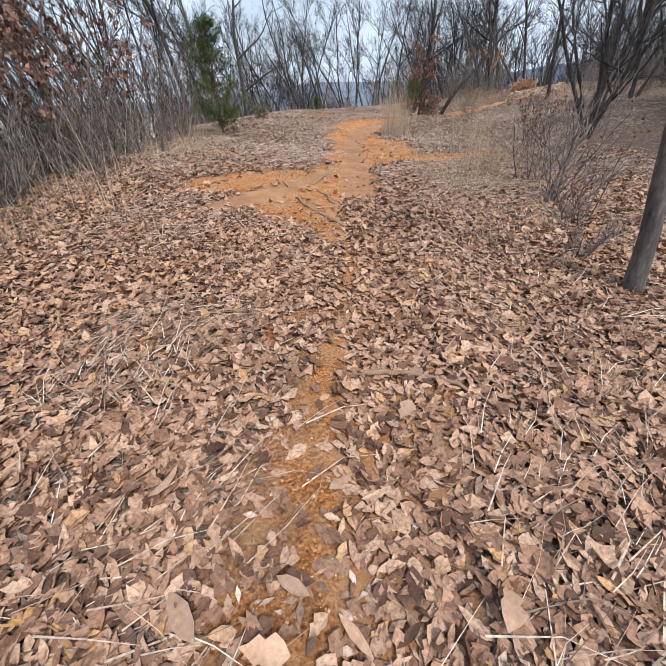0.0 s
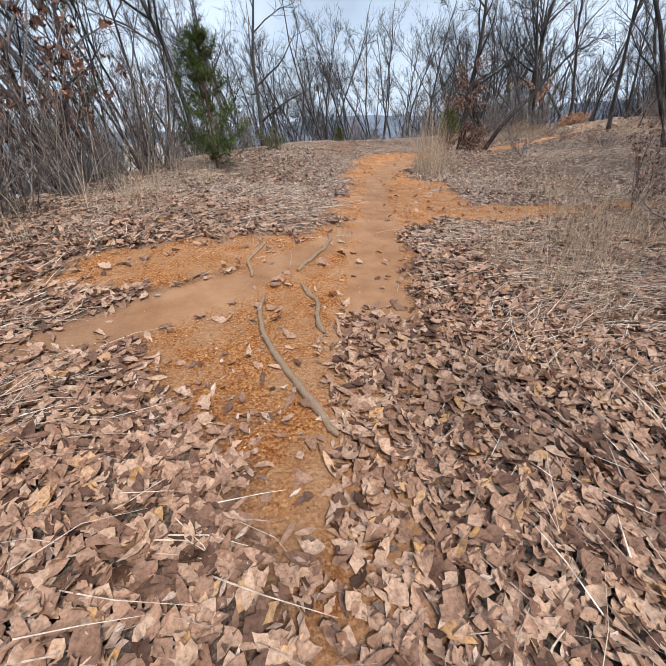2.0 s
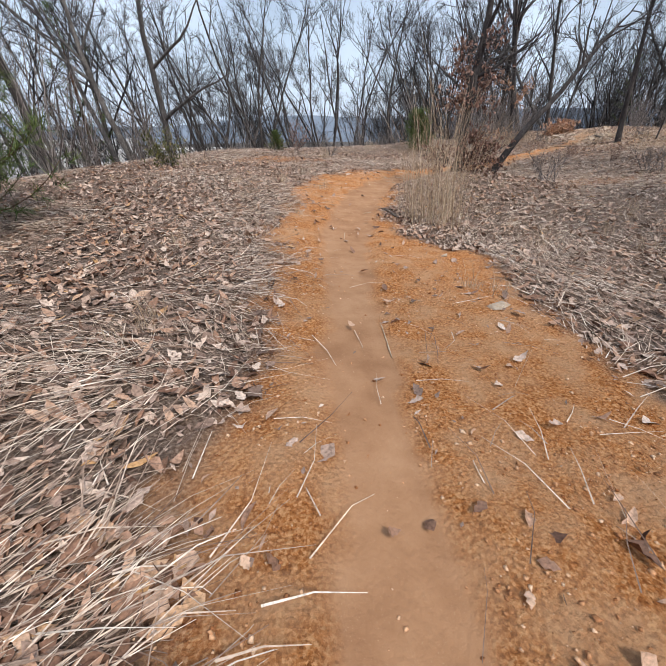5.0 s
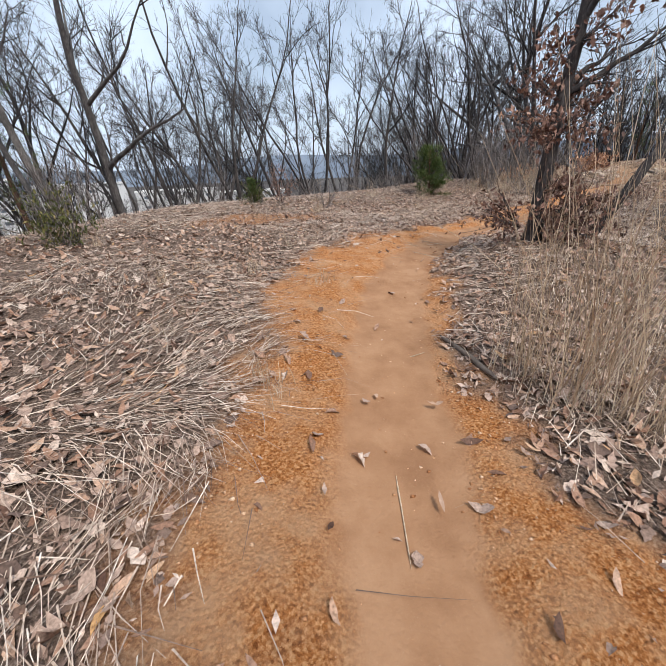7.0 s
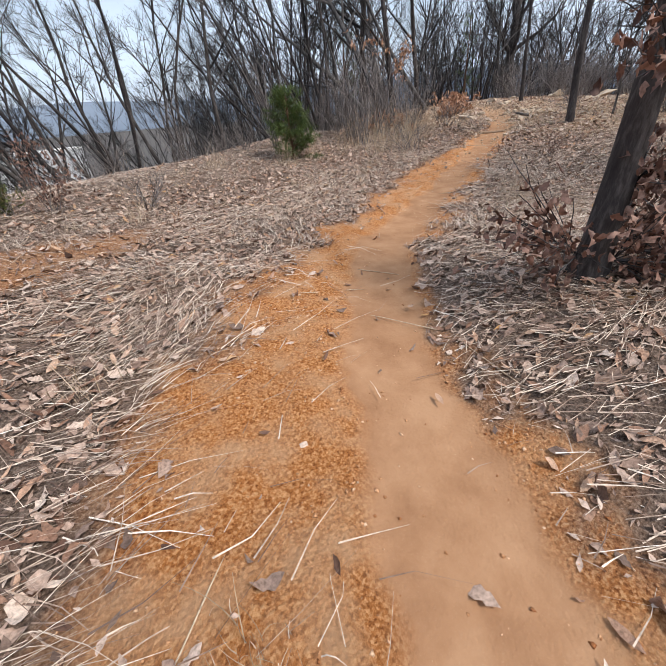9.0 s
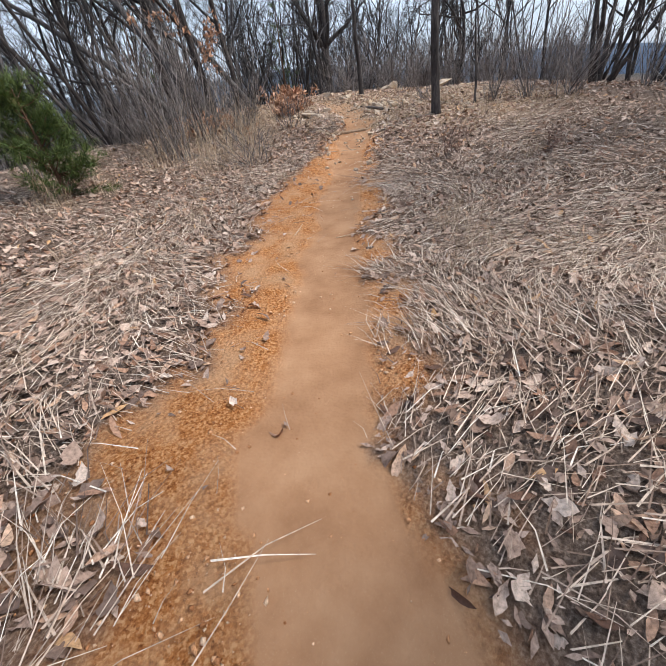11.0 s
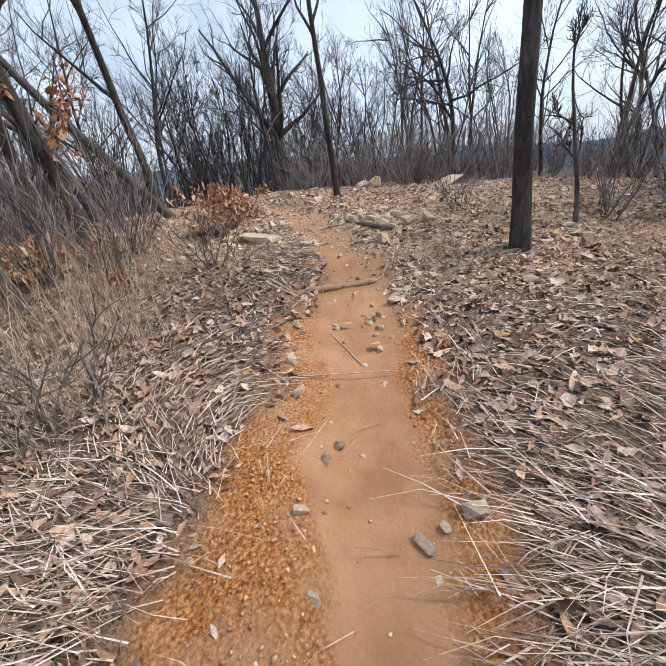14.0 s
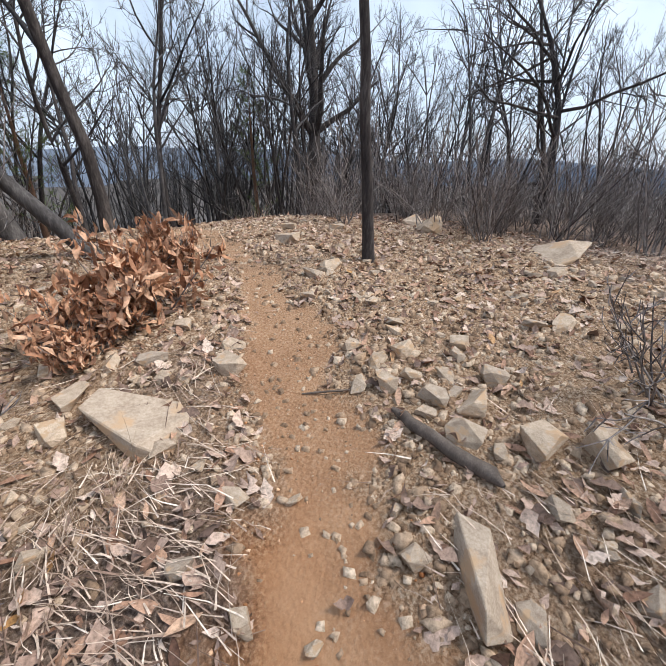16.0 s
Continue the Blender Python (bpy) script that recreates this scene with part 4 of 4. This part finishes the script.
def sprinkle(seed, many, chance, box=(-6, 18, -1.2, 29)):
    """Places for small things, kept by a chance that depends on the soil there."""
    rng = np.random.default_rng(seed)
    x, y = rng.uniform(box[0], box[1], many), rng.uniform(box[2], box[3], many)
    d, s, half = along(TRAIL, x, y)
    ok = (np.abs(d) < 11) & (s - START > -2.5)
    x, y = x[ok], y[ok]
    c = chance(x, y, *soils(x, y))
    ok = rng.uniform(0, 1, len(x)) < c
    x, y = x[ok], y[ok]
    return rng, x, y, land(x, y)


def leaf_chance(x, y, bare, orange, stony, d, s, half):
    early = (1 - smoothstep(4.3, 4.9, s)) * np.where(d > 0.4, 1 - smoothstep(3.2, 4.2, s), 1.0)
    straw = np.clip(0.5 + 0.9 * wavy(x, y, 1.6, 31), 0, 1)
    c = 0.75 + 0.25 * early - 0.25 * straw * (1 - early)
    c = c * (1 - bare * (1 - 0.86 * early)) * (1 - orange * (1 - 0.85 * bare * early) * (0.96 - 0.06 * early)) * (1 - 0.6 * stony)
    thin = np.clip(1.25 - np.abs(d) / 5.5, 0.1, 1)
    return c * thin + 0.004 * bare


def straw_chance(x, y, bare, orange, stony, d, s, half):
    early = 1 - smoothstep(4.5, 8, s)
    lumps = np.clip(0.62 + 0.95 * wavy(x, y, 1.6, 31), 0.1, 1) * np.where((d < 0) & (s > 12.5) & (s < 19.5), 0.55, 1.0)
    heap = np.zeros_like(x)
    for bx, by, r in ((-1.25, 1.9, 0.7), (-2.0, 4.2, 1.1), (2.4, 6.3, 1.4), (1.9, 5.0, 1.0), (-2.6, 8.5, 1.8), (0.9, 18.6, 1.2), (2.2, 20.3, 1.4), (4.0, 21.1, 1.4), (5.6, 22.0, 1.7), (7.3, 22.5, 1.1)):
        heap = np.maximum(heap, 0.8 * (1 - smoothstep(0.5, 1.0, np.hypot(x - bx, y - by) / r)))
    lumps = np.maximum(lumps * (1 - 0.75 * early), heap)
    return (lumps * (1 - bare) * (1 - orange * 0.97) * (1 - stony * 0.95) + 0.0015 * (orange + bare)) * np.clip(1.2 - np.abs(d) / 8, 0.2, 1)


def crumb_chance(x, y, bare, orange, stony, d, s, half):
    patch = np.clip(0.55 + 1.3 * wavy(x, y, 0.7, 15), 0.12, 1)
    return np.clip(orange * patch * (1 - bare * 0.93) + 0.012 * bare, 0, 1)


def stone_chance(x, y, bare, orange, stony, d, s, half):
    return np.clip(stony * (1 - 0.72 * bare) + 0.012 * orange * smoothstep(18, 24, s), 0, 1)


def litter(name, seed, many, sizes, kind, mat, label, box=(-6, 18, -1.2, 29), top=0.03, flat=(0.36, 0.75)):
    rng, x, y, z = sprinkle(seed, many, leaf_chance, box)
    n = len(x)
    v, f = scatter_leaves(rng, np.stack([x, y, z + rng.uniform(0.004, top, n)], -1), ground_up(x, y), rng.uniform(*sizes, n), kind, flat[0], flat[1])
    return tagged(new(name, mesh_np(name, v, f, mat)), label, "leaf litter", kind="stuff")


litter("leaf_litter", 91, 98000, (0.045, 0.125), "oak", M_LEAF, "brown fallen oak leaves covering the ground", (-5, 6, -1.2, 9), flat=(0.3, 0.65))
litter("leaf_litter", 92, 42000, (0.05, 0.13), "long", M_LEAF, "long brown fallen leaves covering the ground", (-5, 6, -1.2, 9), flat=(0.34, 0.7))
litter("leaf_litter", 93, 92000, (0.05, 0.13), "oak", M_LEAF_GREY, "weathered grey-brown oak leaves among dry grass", (-6, 18, 9, 29))
litter("leaf_litter", 94, 84000, (0.05, 0.14), "long", M_LEAF, "long brown leaves among dry grass", (-6, 18, 9, 29))


def straw_layer(seed, many, box):
    rng, x, y, z = sprinkle(seed, many, straw_chance, box)
    n = len(x)
    a = 2.2 * wavy(x, y, 1.3, 41) + rng.normal(0, 0.42, n) + 0.3
    way = np.stack([np.cos(a), np.sin(a), rng.uniform(-0.02, 0.28, n)], -1)
    size = rng.uniform(0.08, 0.45, n) * np.interp(along(TRAIL, x, y)[1] - START, [24, 27], [1.0, 0.6])
    mid_x, mid_y = x + way[:, 0] * size * 0.5, y + way[:, 1] * size * 0.5
    z = np.maximum(z, land(mid_x, mid_y)) + rng.uniform(0.006, 0.045, n)
    v, f = scatter_blades(rng, np.stack([x, y, z], -1), way, size, rng.uniform(0.003, 0.008, n), rng.uniform(0.05, 0.35, n), 2)
    return tagged(new("straw", mesh_np("straw", v, f, M_STRAW)), "flattened dry straw lying over the ground", "dry grass", kind="stuff")


def leaf_bits(seed, many, box):
    rng, x, y, z = sprinkle(seed, many, leaf_chance, box)
    n = len(x)
    v, f = scatter_leaves(rng, np.stack([x, y, z + rng.uniform(0.003, 0.02, n)], -1), ground_up(x, y), rng.uniform(0.025, 0.075, n), "bit", 0.3, 0.7)
    return tagged(new("leaf_bits", mesh_np("leaf_bits", v, f, M_LEAF_GREY)), "broken bits of brown leaf over the soil", "leaf litter", kind="stuff")


leaf_bits(98, 340000, (-6, 18, -1.2, 29))
straw_layer(95, 620000, (-5, 17, -1, 28.5))


def lumps(name, seed, many, chance, sizes, mat, label, category, box=(-3, 16, 0, 29), power=2.0, blocky=False):
    rng, x, y, z = sprinkle(seed, many, chance, box)
    n = len(x)
    size = sizes[0] + (sizes[1] - sizes[0]) * rng.uniform(0, 1, n) ** power
    if blocky:
        tv = np.array([(-0.8, -0.55, -0.4), (0.8, -0.55, -0.4), (0.8, 0.55, -0.4), (-0.8, 0.55, -0.4), (-0.6, -0.4, 0.35), (0.65, -0.45, 0.35), (0.6, 0.4, 0.35), (-0.65, 0.4, 0.35)])
        tf = np.array([(0, 1, 5), (0, 5, 4), (1, 2, 6), (1, 6, 5), (2, 3, 7), (2, 7, 6), (3, 0, 4), (3, 4, 7), (4, 5, 6), (4, 6, 7)])
    else:
        tv = np.array([(1, 0, 0), (-1, 0, 0), (0, 1, 0), (0, -1, 0), (0, 0, 0.6), (0, 0, -0.5)], float)
        tf = np.array([(0, 2, 4), (2, 1, 4), (1, 3, 4), (3, 0, 4), (2, 0, 5), (1, 2, 5), (3, 1, 5), (0, 3, 5)])
    k = len(tv)
    v = tv[None] * rng.uniform(0.6 if blocky else 0.5, 1.25, (n, k, 1)) + rng.normal(0, 0.14 if blocky else 0.18, (n, k, 3))
    a = rng.uniform(0, 6.283, n)
    c, s = np.cos(a)[:, None], np.sin(a)[:, None]
    v = np.stack([v[:, :, 0] * c - v[:, :, 1] * s, v[:, :, 0] * s + v[:, :, 1] * c, v[:, :, 2]], -1)
    v = v * (size / 2)[:, None, None] + np.stack([x, y, z + size * 0.08], -1)[:, None]
    f = tf[None] + (np.arange(n) * k)[:, None, None]
    return tagged(new(name, mesh_np(name, v.reshape(-1, 3), f.reshape(-1, 3), mat)), label, category, kind="stuff")


lumps("soil_crumbs", 96, 760000, crumb_chance, (0.004, 0.03), M_CRUMB, "loose crumbs of orange earth", "soil", power=4.0)
lumps("rubble", 99, 7000, stone_chance, (0.03, 0.1), M_PEBBLE, "broken angular stones strewn over stony soil", "rubble", (8, 17, 18, 29), 1.6, True)
lumps("pebbles", 97, 90000, stone_chance, (0.01, 0.07), M_PEBBLE, "loose angular pebbles in stony soil", "pebbles", (7, 17, 18, 29), 2.6, True)


# ---- rocks ----
def rock_mesh(seed, flat=0.5, wide=0.36):
    rng = np.random.default_rng(seed)
    bm = bmesh.new()
    for _ in range(13):
        p = rng.normal(0, 1, 3)
        p /= np.linalg.norm(p)
        p = np.sign(p) * np.abs(p) ** 0.6
        bm.verts.new((p[0] * 0.5, p[1] * wide * rng.uniform(0.8, 1.1), p[2] * 0.5 * flat))
    bmesh.ops.convex_hull(bm, input=bm.verts)
    for v in [v for v in bm.verts if not v.link_faces]:
        bm.verts.remove(v)
    bmesh.ops.dissolve_limit(bm, angle_limit=0.28, verts=bm.verts, edges=bm.edges)
    bmesh.ops.bevel(bm, geom=list(bm.edges), offset=0.009, segments=1, affect="EDGES")
    bmesh.ops.triangulate(bm, faces=bm.faces)
    me = bpy.data.meshes.new("rock")
    bm.to_mesh(me)
    bm.free()
    me.materials.append(M_ROCK)
    return me


def rock(x, y, size, seed, flat=0.5, turn=None, tilt=None, wide=0.36, label="angular grey-brown rock lying in the stony leaf litter"):
    rng = np.random.default_rng(seed)
    ob = new("rock", rock_mesh(seed, flat, wide))
    t = rng.uniform(0, 360) if turn is None else turn
    lean = rng.normal(0, 9, 2) if tilt is None else tilt
    ob.matrix_basis = pose(x, y, float(land(x, y)) + size * flat * 0.22, lean[0], lean[1], t) @ Matrix.Scale(size, 4)
    return tagged(ob, label, "rock", "rocks at the end of the trail")


PILE = [
    (12.15, 23.23, 0.2), (12.33, 23.37, 0.16), (12.28, 23.13, 0.14), (12.17, 22.96, 0.19), (12.25, 22.79, 0.26), (12.01, 22.73, 0.23), (12.56, 22.74, 0.2),
    (12.79, 23.0, 0.18), (12.51, 23.28, 0.2), (12.05, 22.95, 0.12), (12.4, 22.95, 0.15), (12.15, 22.44, 0.29), (12.22, 22.2, 0.25), (12.36, 22.2, 0.17), (12.02, 22.09, 0.14),
    (11.67, 22.05, 0.13), (11.4, 22.73, 0.13), (11.36, 23.24, 0.08), (11.53, 22.86, 0.07), (10.94, 23.11, 0.12), (10.93, 23.39, 0.11), (11.02, 22.89, 0.07), (10.66, 23.86, 0.12),
]
STREWN = [
    (11.82, 24.13, 0.28), (11.99, 24.27, 0.17), (11.57, 24.54, 0.23), (11.41, 24.71, 0.2), (11.15, 24.61, 0.24), (10.97, 24.44, 0.2), (11.51, 24.33, 0.15), (11.93, 24.72, 0.18),
    (14.25, 25.7, 0.5), (13.29, 24.58, 0.24), (13.59, 24.56, 0.32), (12.87, 24.31, 0.18), (13.04, 24.19, 0.15), (14.59, 22.82, 0.23), (14.74, 22.61, 0.3), (13.88, 22.84, 0.2),
    (13.46, 22.46, 0.24), (13.37, 22.63, 0.22), (17.0, 25.0, 0.55), (13.12, 23.89, 0.14), (12.72, 23.45, 0.15), (13.32, 23.37, 0.14), (14.9, 26.2, 0.3), (15.3, 25.6, 0.28),
]
for k, (x, y, size) in enumerate(PILE):
    rock(x, y, size * 0.95, 200 + k, 0.62)
for k, (x, y, size) in enumerate(STREWN):
    rock(x, y, size * 1.0, 300 + k, 0.42)
rock(11.24, 24.15, 0.62, 401, 0.2, 70, (4, -6), label="broad flat pale rock set into the ground")
rock(11.46, 22.53, 0.44, 402, 0.4, 28, (0, 8), 0.2, "long angular tan slab of rock")
rock(15.6, 22.7, 0.95, 413, 0.2, 160, (12, 18), label="large grey slab of rock tilted against the brush")
rock(16.3, 24.5, 0.6, 404, 0.6, 20, label="large grey rock under the brush")
rock(2.05, 12.07, 0.09, 405, 0.5, label="small pale stone on orange soil")
rock(2.0, 10.7, 0.2, 406, 0.25, label="flat grey stone set in orange soil")
rock(-1.3, 24.6, 0.5, 407, 0.4, label="pale rock on the brow of the slope")
for k, (x, y, size) in enumerate([(8.51, 21.12, 0.14), (8.35, 21.25, 0.11), (8.42, 21.2, 0.06), (8.0, 21.55, 0.07), (8.25, 21.75, 0.08), (9.5, 21.86, 0.07), (8.9, 22.15, 0.1), (9.15, 22.35, 0.12), (9.75, 21.95, 0.08), (9.6, 22.6, 0.09), (10.3, 22.0, 0.12), (10.0, 22.75, 0.1)]):
    rock(x, y, size, 420 + k, 0.55, label="pale stone at the edge of the trail")
more = np.random.default_rng(44)
for k in range(330):
    x, y = more.uniform(9.5, 16.5), more.uniform(20.5, 27)
    b, o, st, d, s, h = soils(np.array([x]), np.array([y]))
    if st[0] > 0.4 and abs(d[0]) > 0.3:
        rock(x, y, more.uniform(0.06, 0.16), 500 + k % 12, 0.5, more.uniform(0, 360))


# ---- single large leaves ----
def big_leaf(x, y, size, turn, seed, mat, label):
    rng = np.random.default_rng(seed)
    v, f = scatter_leaves(rng, np.zeros((1, 3)), np.array([(0, 0, 1.0)]), np.array([size]), "oak" if seed % 2 else "long", 0.15, 0.5)
    ob = new("fallen_leaf", mesh_np("fallen_leaf", v, f, mat))
    ob.matrix_basis = pose(x, y, float(land(x, y)) + 0.045, 0, 0, turn)
    tagged(ob, label, "leaf", "large fallen leaves")


for k, (x, y, size, turn) in enumerate([(-0.5, 0.45, 0.2, 30), (-0.24, 0.36, 0.15, 100), (-0.17, 0.52, 0.13, 60), (0.0, 0.9, 0.12, 10), (0.02, 0.4, 0.16, 140), (0.5, 0.45, 0.15, 70), (-0.7, 0.9, 0.16, 20), (0.35, 1.3, 0.13, 200), (0.55, 2.3, 0.13, 50), (0.3, 2.9, 0.12, 10), (0.6, 3.3, 0.13, 90)]):
    big_leaf(x, y, size, turn, 600 + k, M_ONELEAF, "large curled tan leaf lying on the litter")
for k, (x, y) in enumerate([(1.2, 13.0), (1.45, 13.7), (2.3, 16.5), (0.75, 10.4), (0.55, 11.3), (2.9, 17.4), (6.3, 20.1), (9.5, 21.9), (9.7, 22.2), (0.62, 6.2), (0.7, 5.8)]):
    big_leaf(x, y, 0.1, 50 * k, 630 + k, M_ONELEAF, "single brown leaf lying on the bare trail")


# ---- roots and sticks ----
def rod(name, pts, r0, r1, mat, label, category, raise_by=0.0, sides=8, fine=4):
    rng = np.random.default_rng(len(pts) * 7 + int(r0 * 1000))
    pts = np.array([(x, y, float(land(x, y)) + raise_by) for x, y in pts])
    n = (len(pts) - 1) * fine + 1
    u = np.linspace(0, len(pts) - 1, n)
    line = np.stack([np.interp(u, np.arange(len(pts)), pts[:, k]) for k in range(3)], -1)
    for _ in range(2):
        line[1:-1] = (line[:-2] + 2 * line[1:-1] + line[2:]) / 4
    line += rng.normal(0, r0 * 0.25, line.shape)
    rad = np.linspace(r0, r1, n) * rng.uniform(0.85, 1.15, n)
    rad[0] *= 0.4
    rad[-1] *= 0.3
    t = Tubes()
    t.add(line, rad, sides)
    return tagged(new(name, t.mesh(name, mat)), label, category)


ROOT = "smooth worn tree root crossing the trail"
rod("root", [(0.04, 6.9), (0.08, 6.72), (-0.01, 6.35), (-0.1, 6.14), (-0.18, 5.91)], 0.016, 0.02, M_ROOT, ROOT, "root", 0.01)
rod("root", [(-0.59, 6.64), (-0.62, 6.34), (-0.66, 6.09), (-0.58, 5.89), (-0.54, 5.76)], 0.013, 0.016, M_ROOT, ROOT, "root", 0.01)
rod("root", [(-0.11, 5.65), (-0.05, 5.5), (0.03, 5.39), (0.05, 5.26), (0.05, 5.1), (0.12, 4.9)], 0.014, 0.02, M_ROOT, ROOT, "root", 0.01)
rod("root", [(-0.37, 5.45), (-0.36, 5.2), (-0.31, 5.0), (-0.23, 4.8), (-0.08, 4.55), (0.05, 4.35), (0.14, 4.23), (0.22, 4.1)], 0.014, 0.024, M_ROOT, ROOT, "root", 0.012)
rod("root", [(10.13, 22.82), (10.27, 22.65), (10.34, 22.53), (10.42, 22.4), (10.52, 22.24), (10.66, 22.23), (10.75, 22.26)], 0.034, 0.016, M_ROOT, "pale worn root forming a low step across the trail", "root", 0.015)
rod("root", [(0.1, 1.6), (0.35, 1.62), (0.62, 1.5), (0.8, 1.3)], 0.02, 0.008, M_ROOT, "thin pale root half buried in leaves", "root", 0.02)
rod("fallen_stick", [(1.86, 14.63), (1.92, 14.24), (1.99, 13.91)], 0.018, 0.022, M_STICK, "dark fallen branch at the trail's edge", "stick", 0.02)
rod("fallen_stick", [(11.97, 23.1), (11.9, 22.83), (11.83, 22.52)], 0.03, 0.034, M_STICK, "weathered grey pole lying beside the rocks", "stick", 0.035)
rod("fallen_stick", [(11.9, 23.62), (12.05, 23.35)], 0.008, 0.006, M_STICK, "short dark stick on the trail", "stick", 0.01)
rod("fallen_stick", [(10.15, 21.9), (11.0, 21.45), (11.3, 21.0)], 0.02, 0.03, M_STICK, "crooked root running out from the oak", "stick", 0.01)
for pts in ([(10.22, 23.3), (10.12, 23.08), (10.02, 22.86)], [(10.28, 23.2), (10.14, 23.02), (10.06, 22.9)], [(10.15, 23.3), (10.05, 23.05), (9.98, 22.78)]):
    rod("split_stalk", pts, 0.012, 0.007, M_STALK, "bleached split cane lying by the root", "stalk", 0.03, 6, 5)
STALK = "pale dry stalk lying on the trail"
for pts in ([(1.05, 13.2), (0.98, 12.75)], [(0.6, 15.9), (1.0, 16.3)], [(0.95, 10.0), (0.98, 10.5)], [(2.85, 17.0), (2.55, 17.5)], [(2.75, 16.3), (2.85, 16.9)], [(0.1, 10.2), (-0.2, 10.7)], [(6.1, 20.2), (6.3, 19.95)], [(5.9, 20.6), (6.25, 20.75)], [(9.3, 21.9), (9.6, 22.3)], [(9.0, 22.3), (9.3, 21.6)], [(8.3, 21.9), (8.8, 21.9)], [(1.5, 14.35), (1.64, 14.4)], [(0.3, 1.0), (0.05, 0.75)], [(-0.5, 1.3), (0.2, 1.35)], [(10.4, 23.0), (10.9, 23.0)], [(2.2, 18.0), (2.8, 17.9)], [(3.0, 18.3), (3.3, 18.0)]):
    rod("dry_stalk", pts, 0.005, 0.003, M_STALK, STALK, "stalk", 0.006, 5, 5)


# ---- distance ----
def hill(seed, far, a0, a1, low, high):
    rng = np.random.default_rng(seed)
    n = 120
    v, f = [], []
    for k in range(n):
        a = a0 + (a1 - a0) * k / (n - 1)
        x, y = far * math.sin(a), far * math.cos(a)
        top = low + (high - low) * (0.5 + 0.32 * math.sin(a * 5 + seed) + 0.12 * math.sin(a * 13 + 2 * seed) + 0.015 * rng.normal())
        v += [(x, y, -80), (x, y, top), (x * 1.15, y * 1.15, top * 0.7), (x * 1.15, y * 1.15, -80)]
        if k:
            b = 4 * k
            f += [(b - 4, b, b + 1, b - 3), (b - 3, b + 1, b + 2, b - 2), (b - 2, b + 2, b + 3, b - 1)]
    return tagged(new("backdrop", mesh_of("backdrop", v, f, M_HILL, True)), "wooded hills across the valley, blue haze painted into their colour", "hills", kind="structure")


# far ridges; their haze comes from the bluish material, not from the air
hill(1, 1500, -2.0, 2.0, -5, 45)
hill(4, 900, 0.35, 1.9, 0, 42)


def apartment(x, y, high, wide, turn):
    root = new("apartment_building")
    root.matrix_basis = pose(x, y, float(land(x, y)) - 1, 0, 0, turn)
    tagged(root, "pale high-rise apartment block far down in the valley", "building", "apartment blocks in the valley")
    w, t = wide / 2, 6
    v = [(-w, -t, 0), (w, -t, 0), (w, t, 0), (-w, t, 0), (-w, -t, high), (w, -t, high), (w, t, high), (-w, t, high)]
    f = [(0, 1, 5, 4), (1, 2, 6, 5), (2, 3, 7, 6), (3, 0, 4, 7), (4, 5, 6, 7)]
    part("wall", mesh_of("wall", v, f, M_CONCRETE), root)
    v2 = [(-w - 0.4, -t - 0.4, high), (w + 0.4, -t - 0.4, high), (w + 0.4, t + 0.4, high), (-w - 0.4, t + 0.4, high), (-w - 0.4, -t - 0.4, high + 1), (w + 0.4, -t - 0.4, high + 1), (w + 0.4, t + 0.4, high + 1), (-w - 0.4, t + 0.4, high + 1)]
    part("roof", mesh_of("roof", v2, f, M_CONCRETE), root)
    pane = mesh_of("window", [(-1.6, 0, -0.8), (1.6, 0, -0.8), (1.6, 0, 0.8), (-1.6, 0, 0.8), (-1.6, 0.3, -0.8), (1.6, 0.3, -0.8), (1.6, 0.3, 0.8), (-1.6, 0.3, 0.8)], [(0, 1, 2, 3), (0, 4, 5, 1), (3, 2, 6, 7), (1, 5, 6, 2), (4, 0, 3, 7)], m_glass)
    for i in range(4):
        for j in range(int(high / 6)):
            win = part("window", pane, root)
            win.matrix_basis = pose(-w + wide * (i + 0.5) / 4, -t - 0.05, 3 + j * 6)


for k, (x, y, high, wide, turn) in enumerate([(-150, 210, 40, 40, 30), (-190, 190, 44, 36, 40), (-110, 240, 36, 44, 20), (-240, 170, 46, 40, 50), (-70, 280, 30, 50, 10), (-220, 90, 40, 40, 65), (-200, 40, 44, 40, 80), (-30, 330, 26, 60, 5), (-170, 130, 42, 30, 55)]):
    apartment(x, y, high, wide, turn)
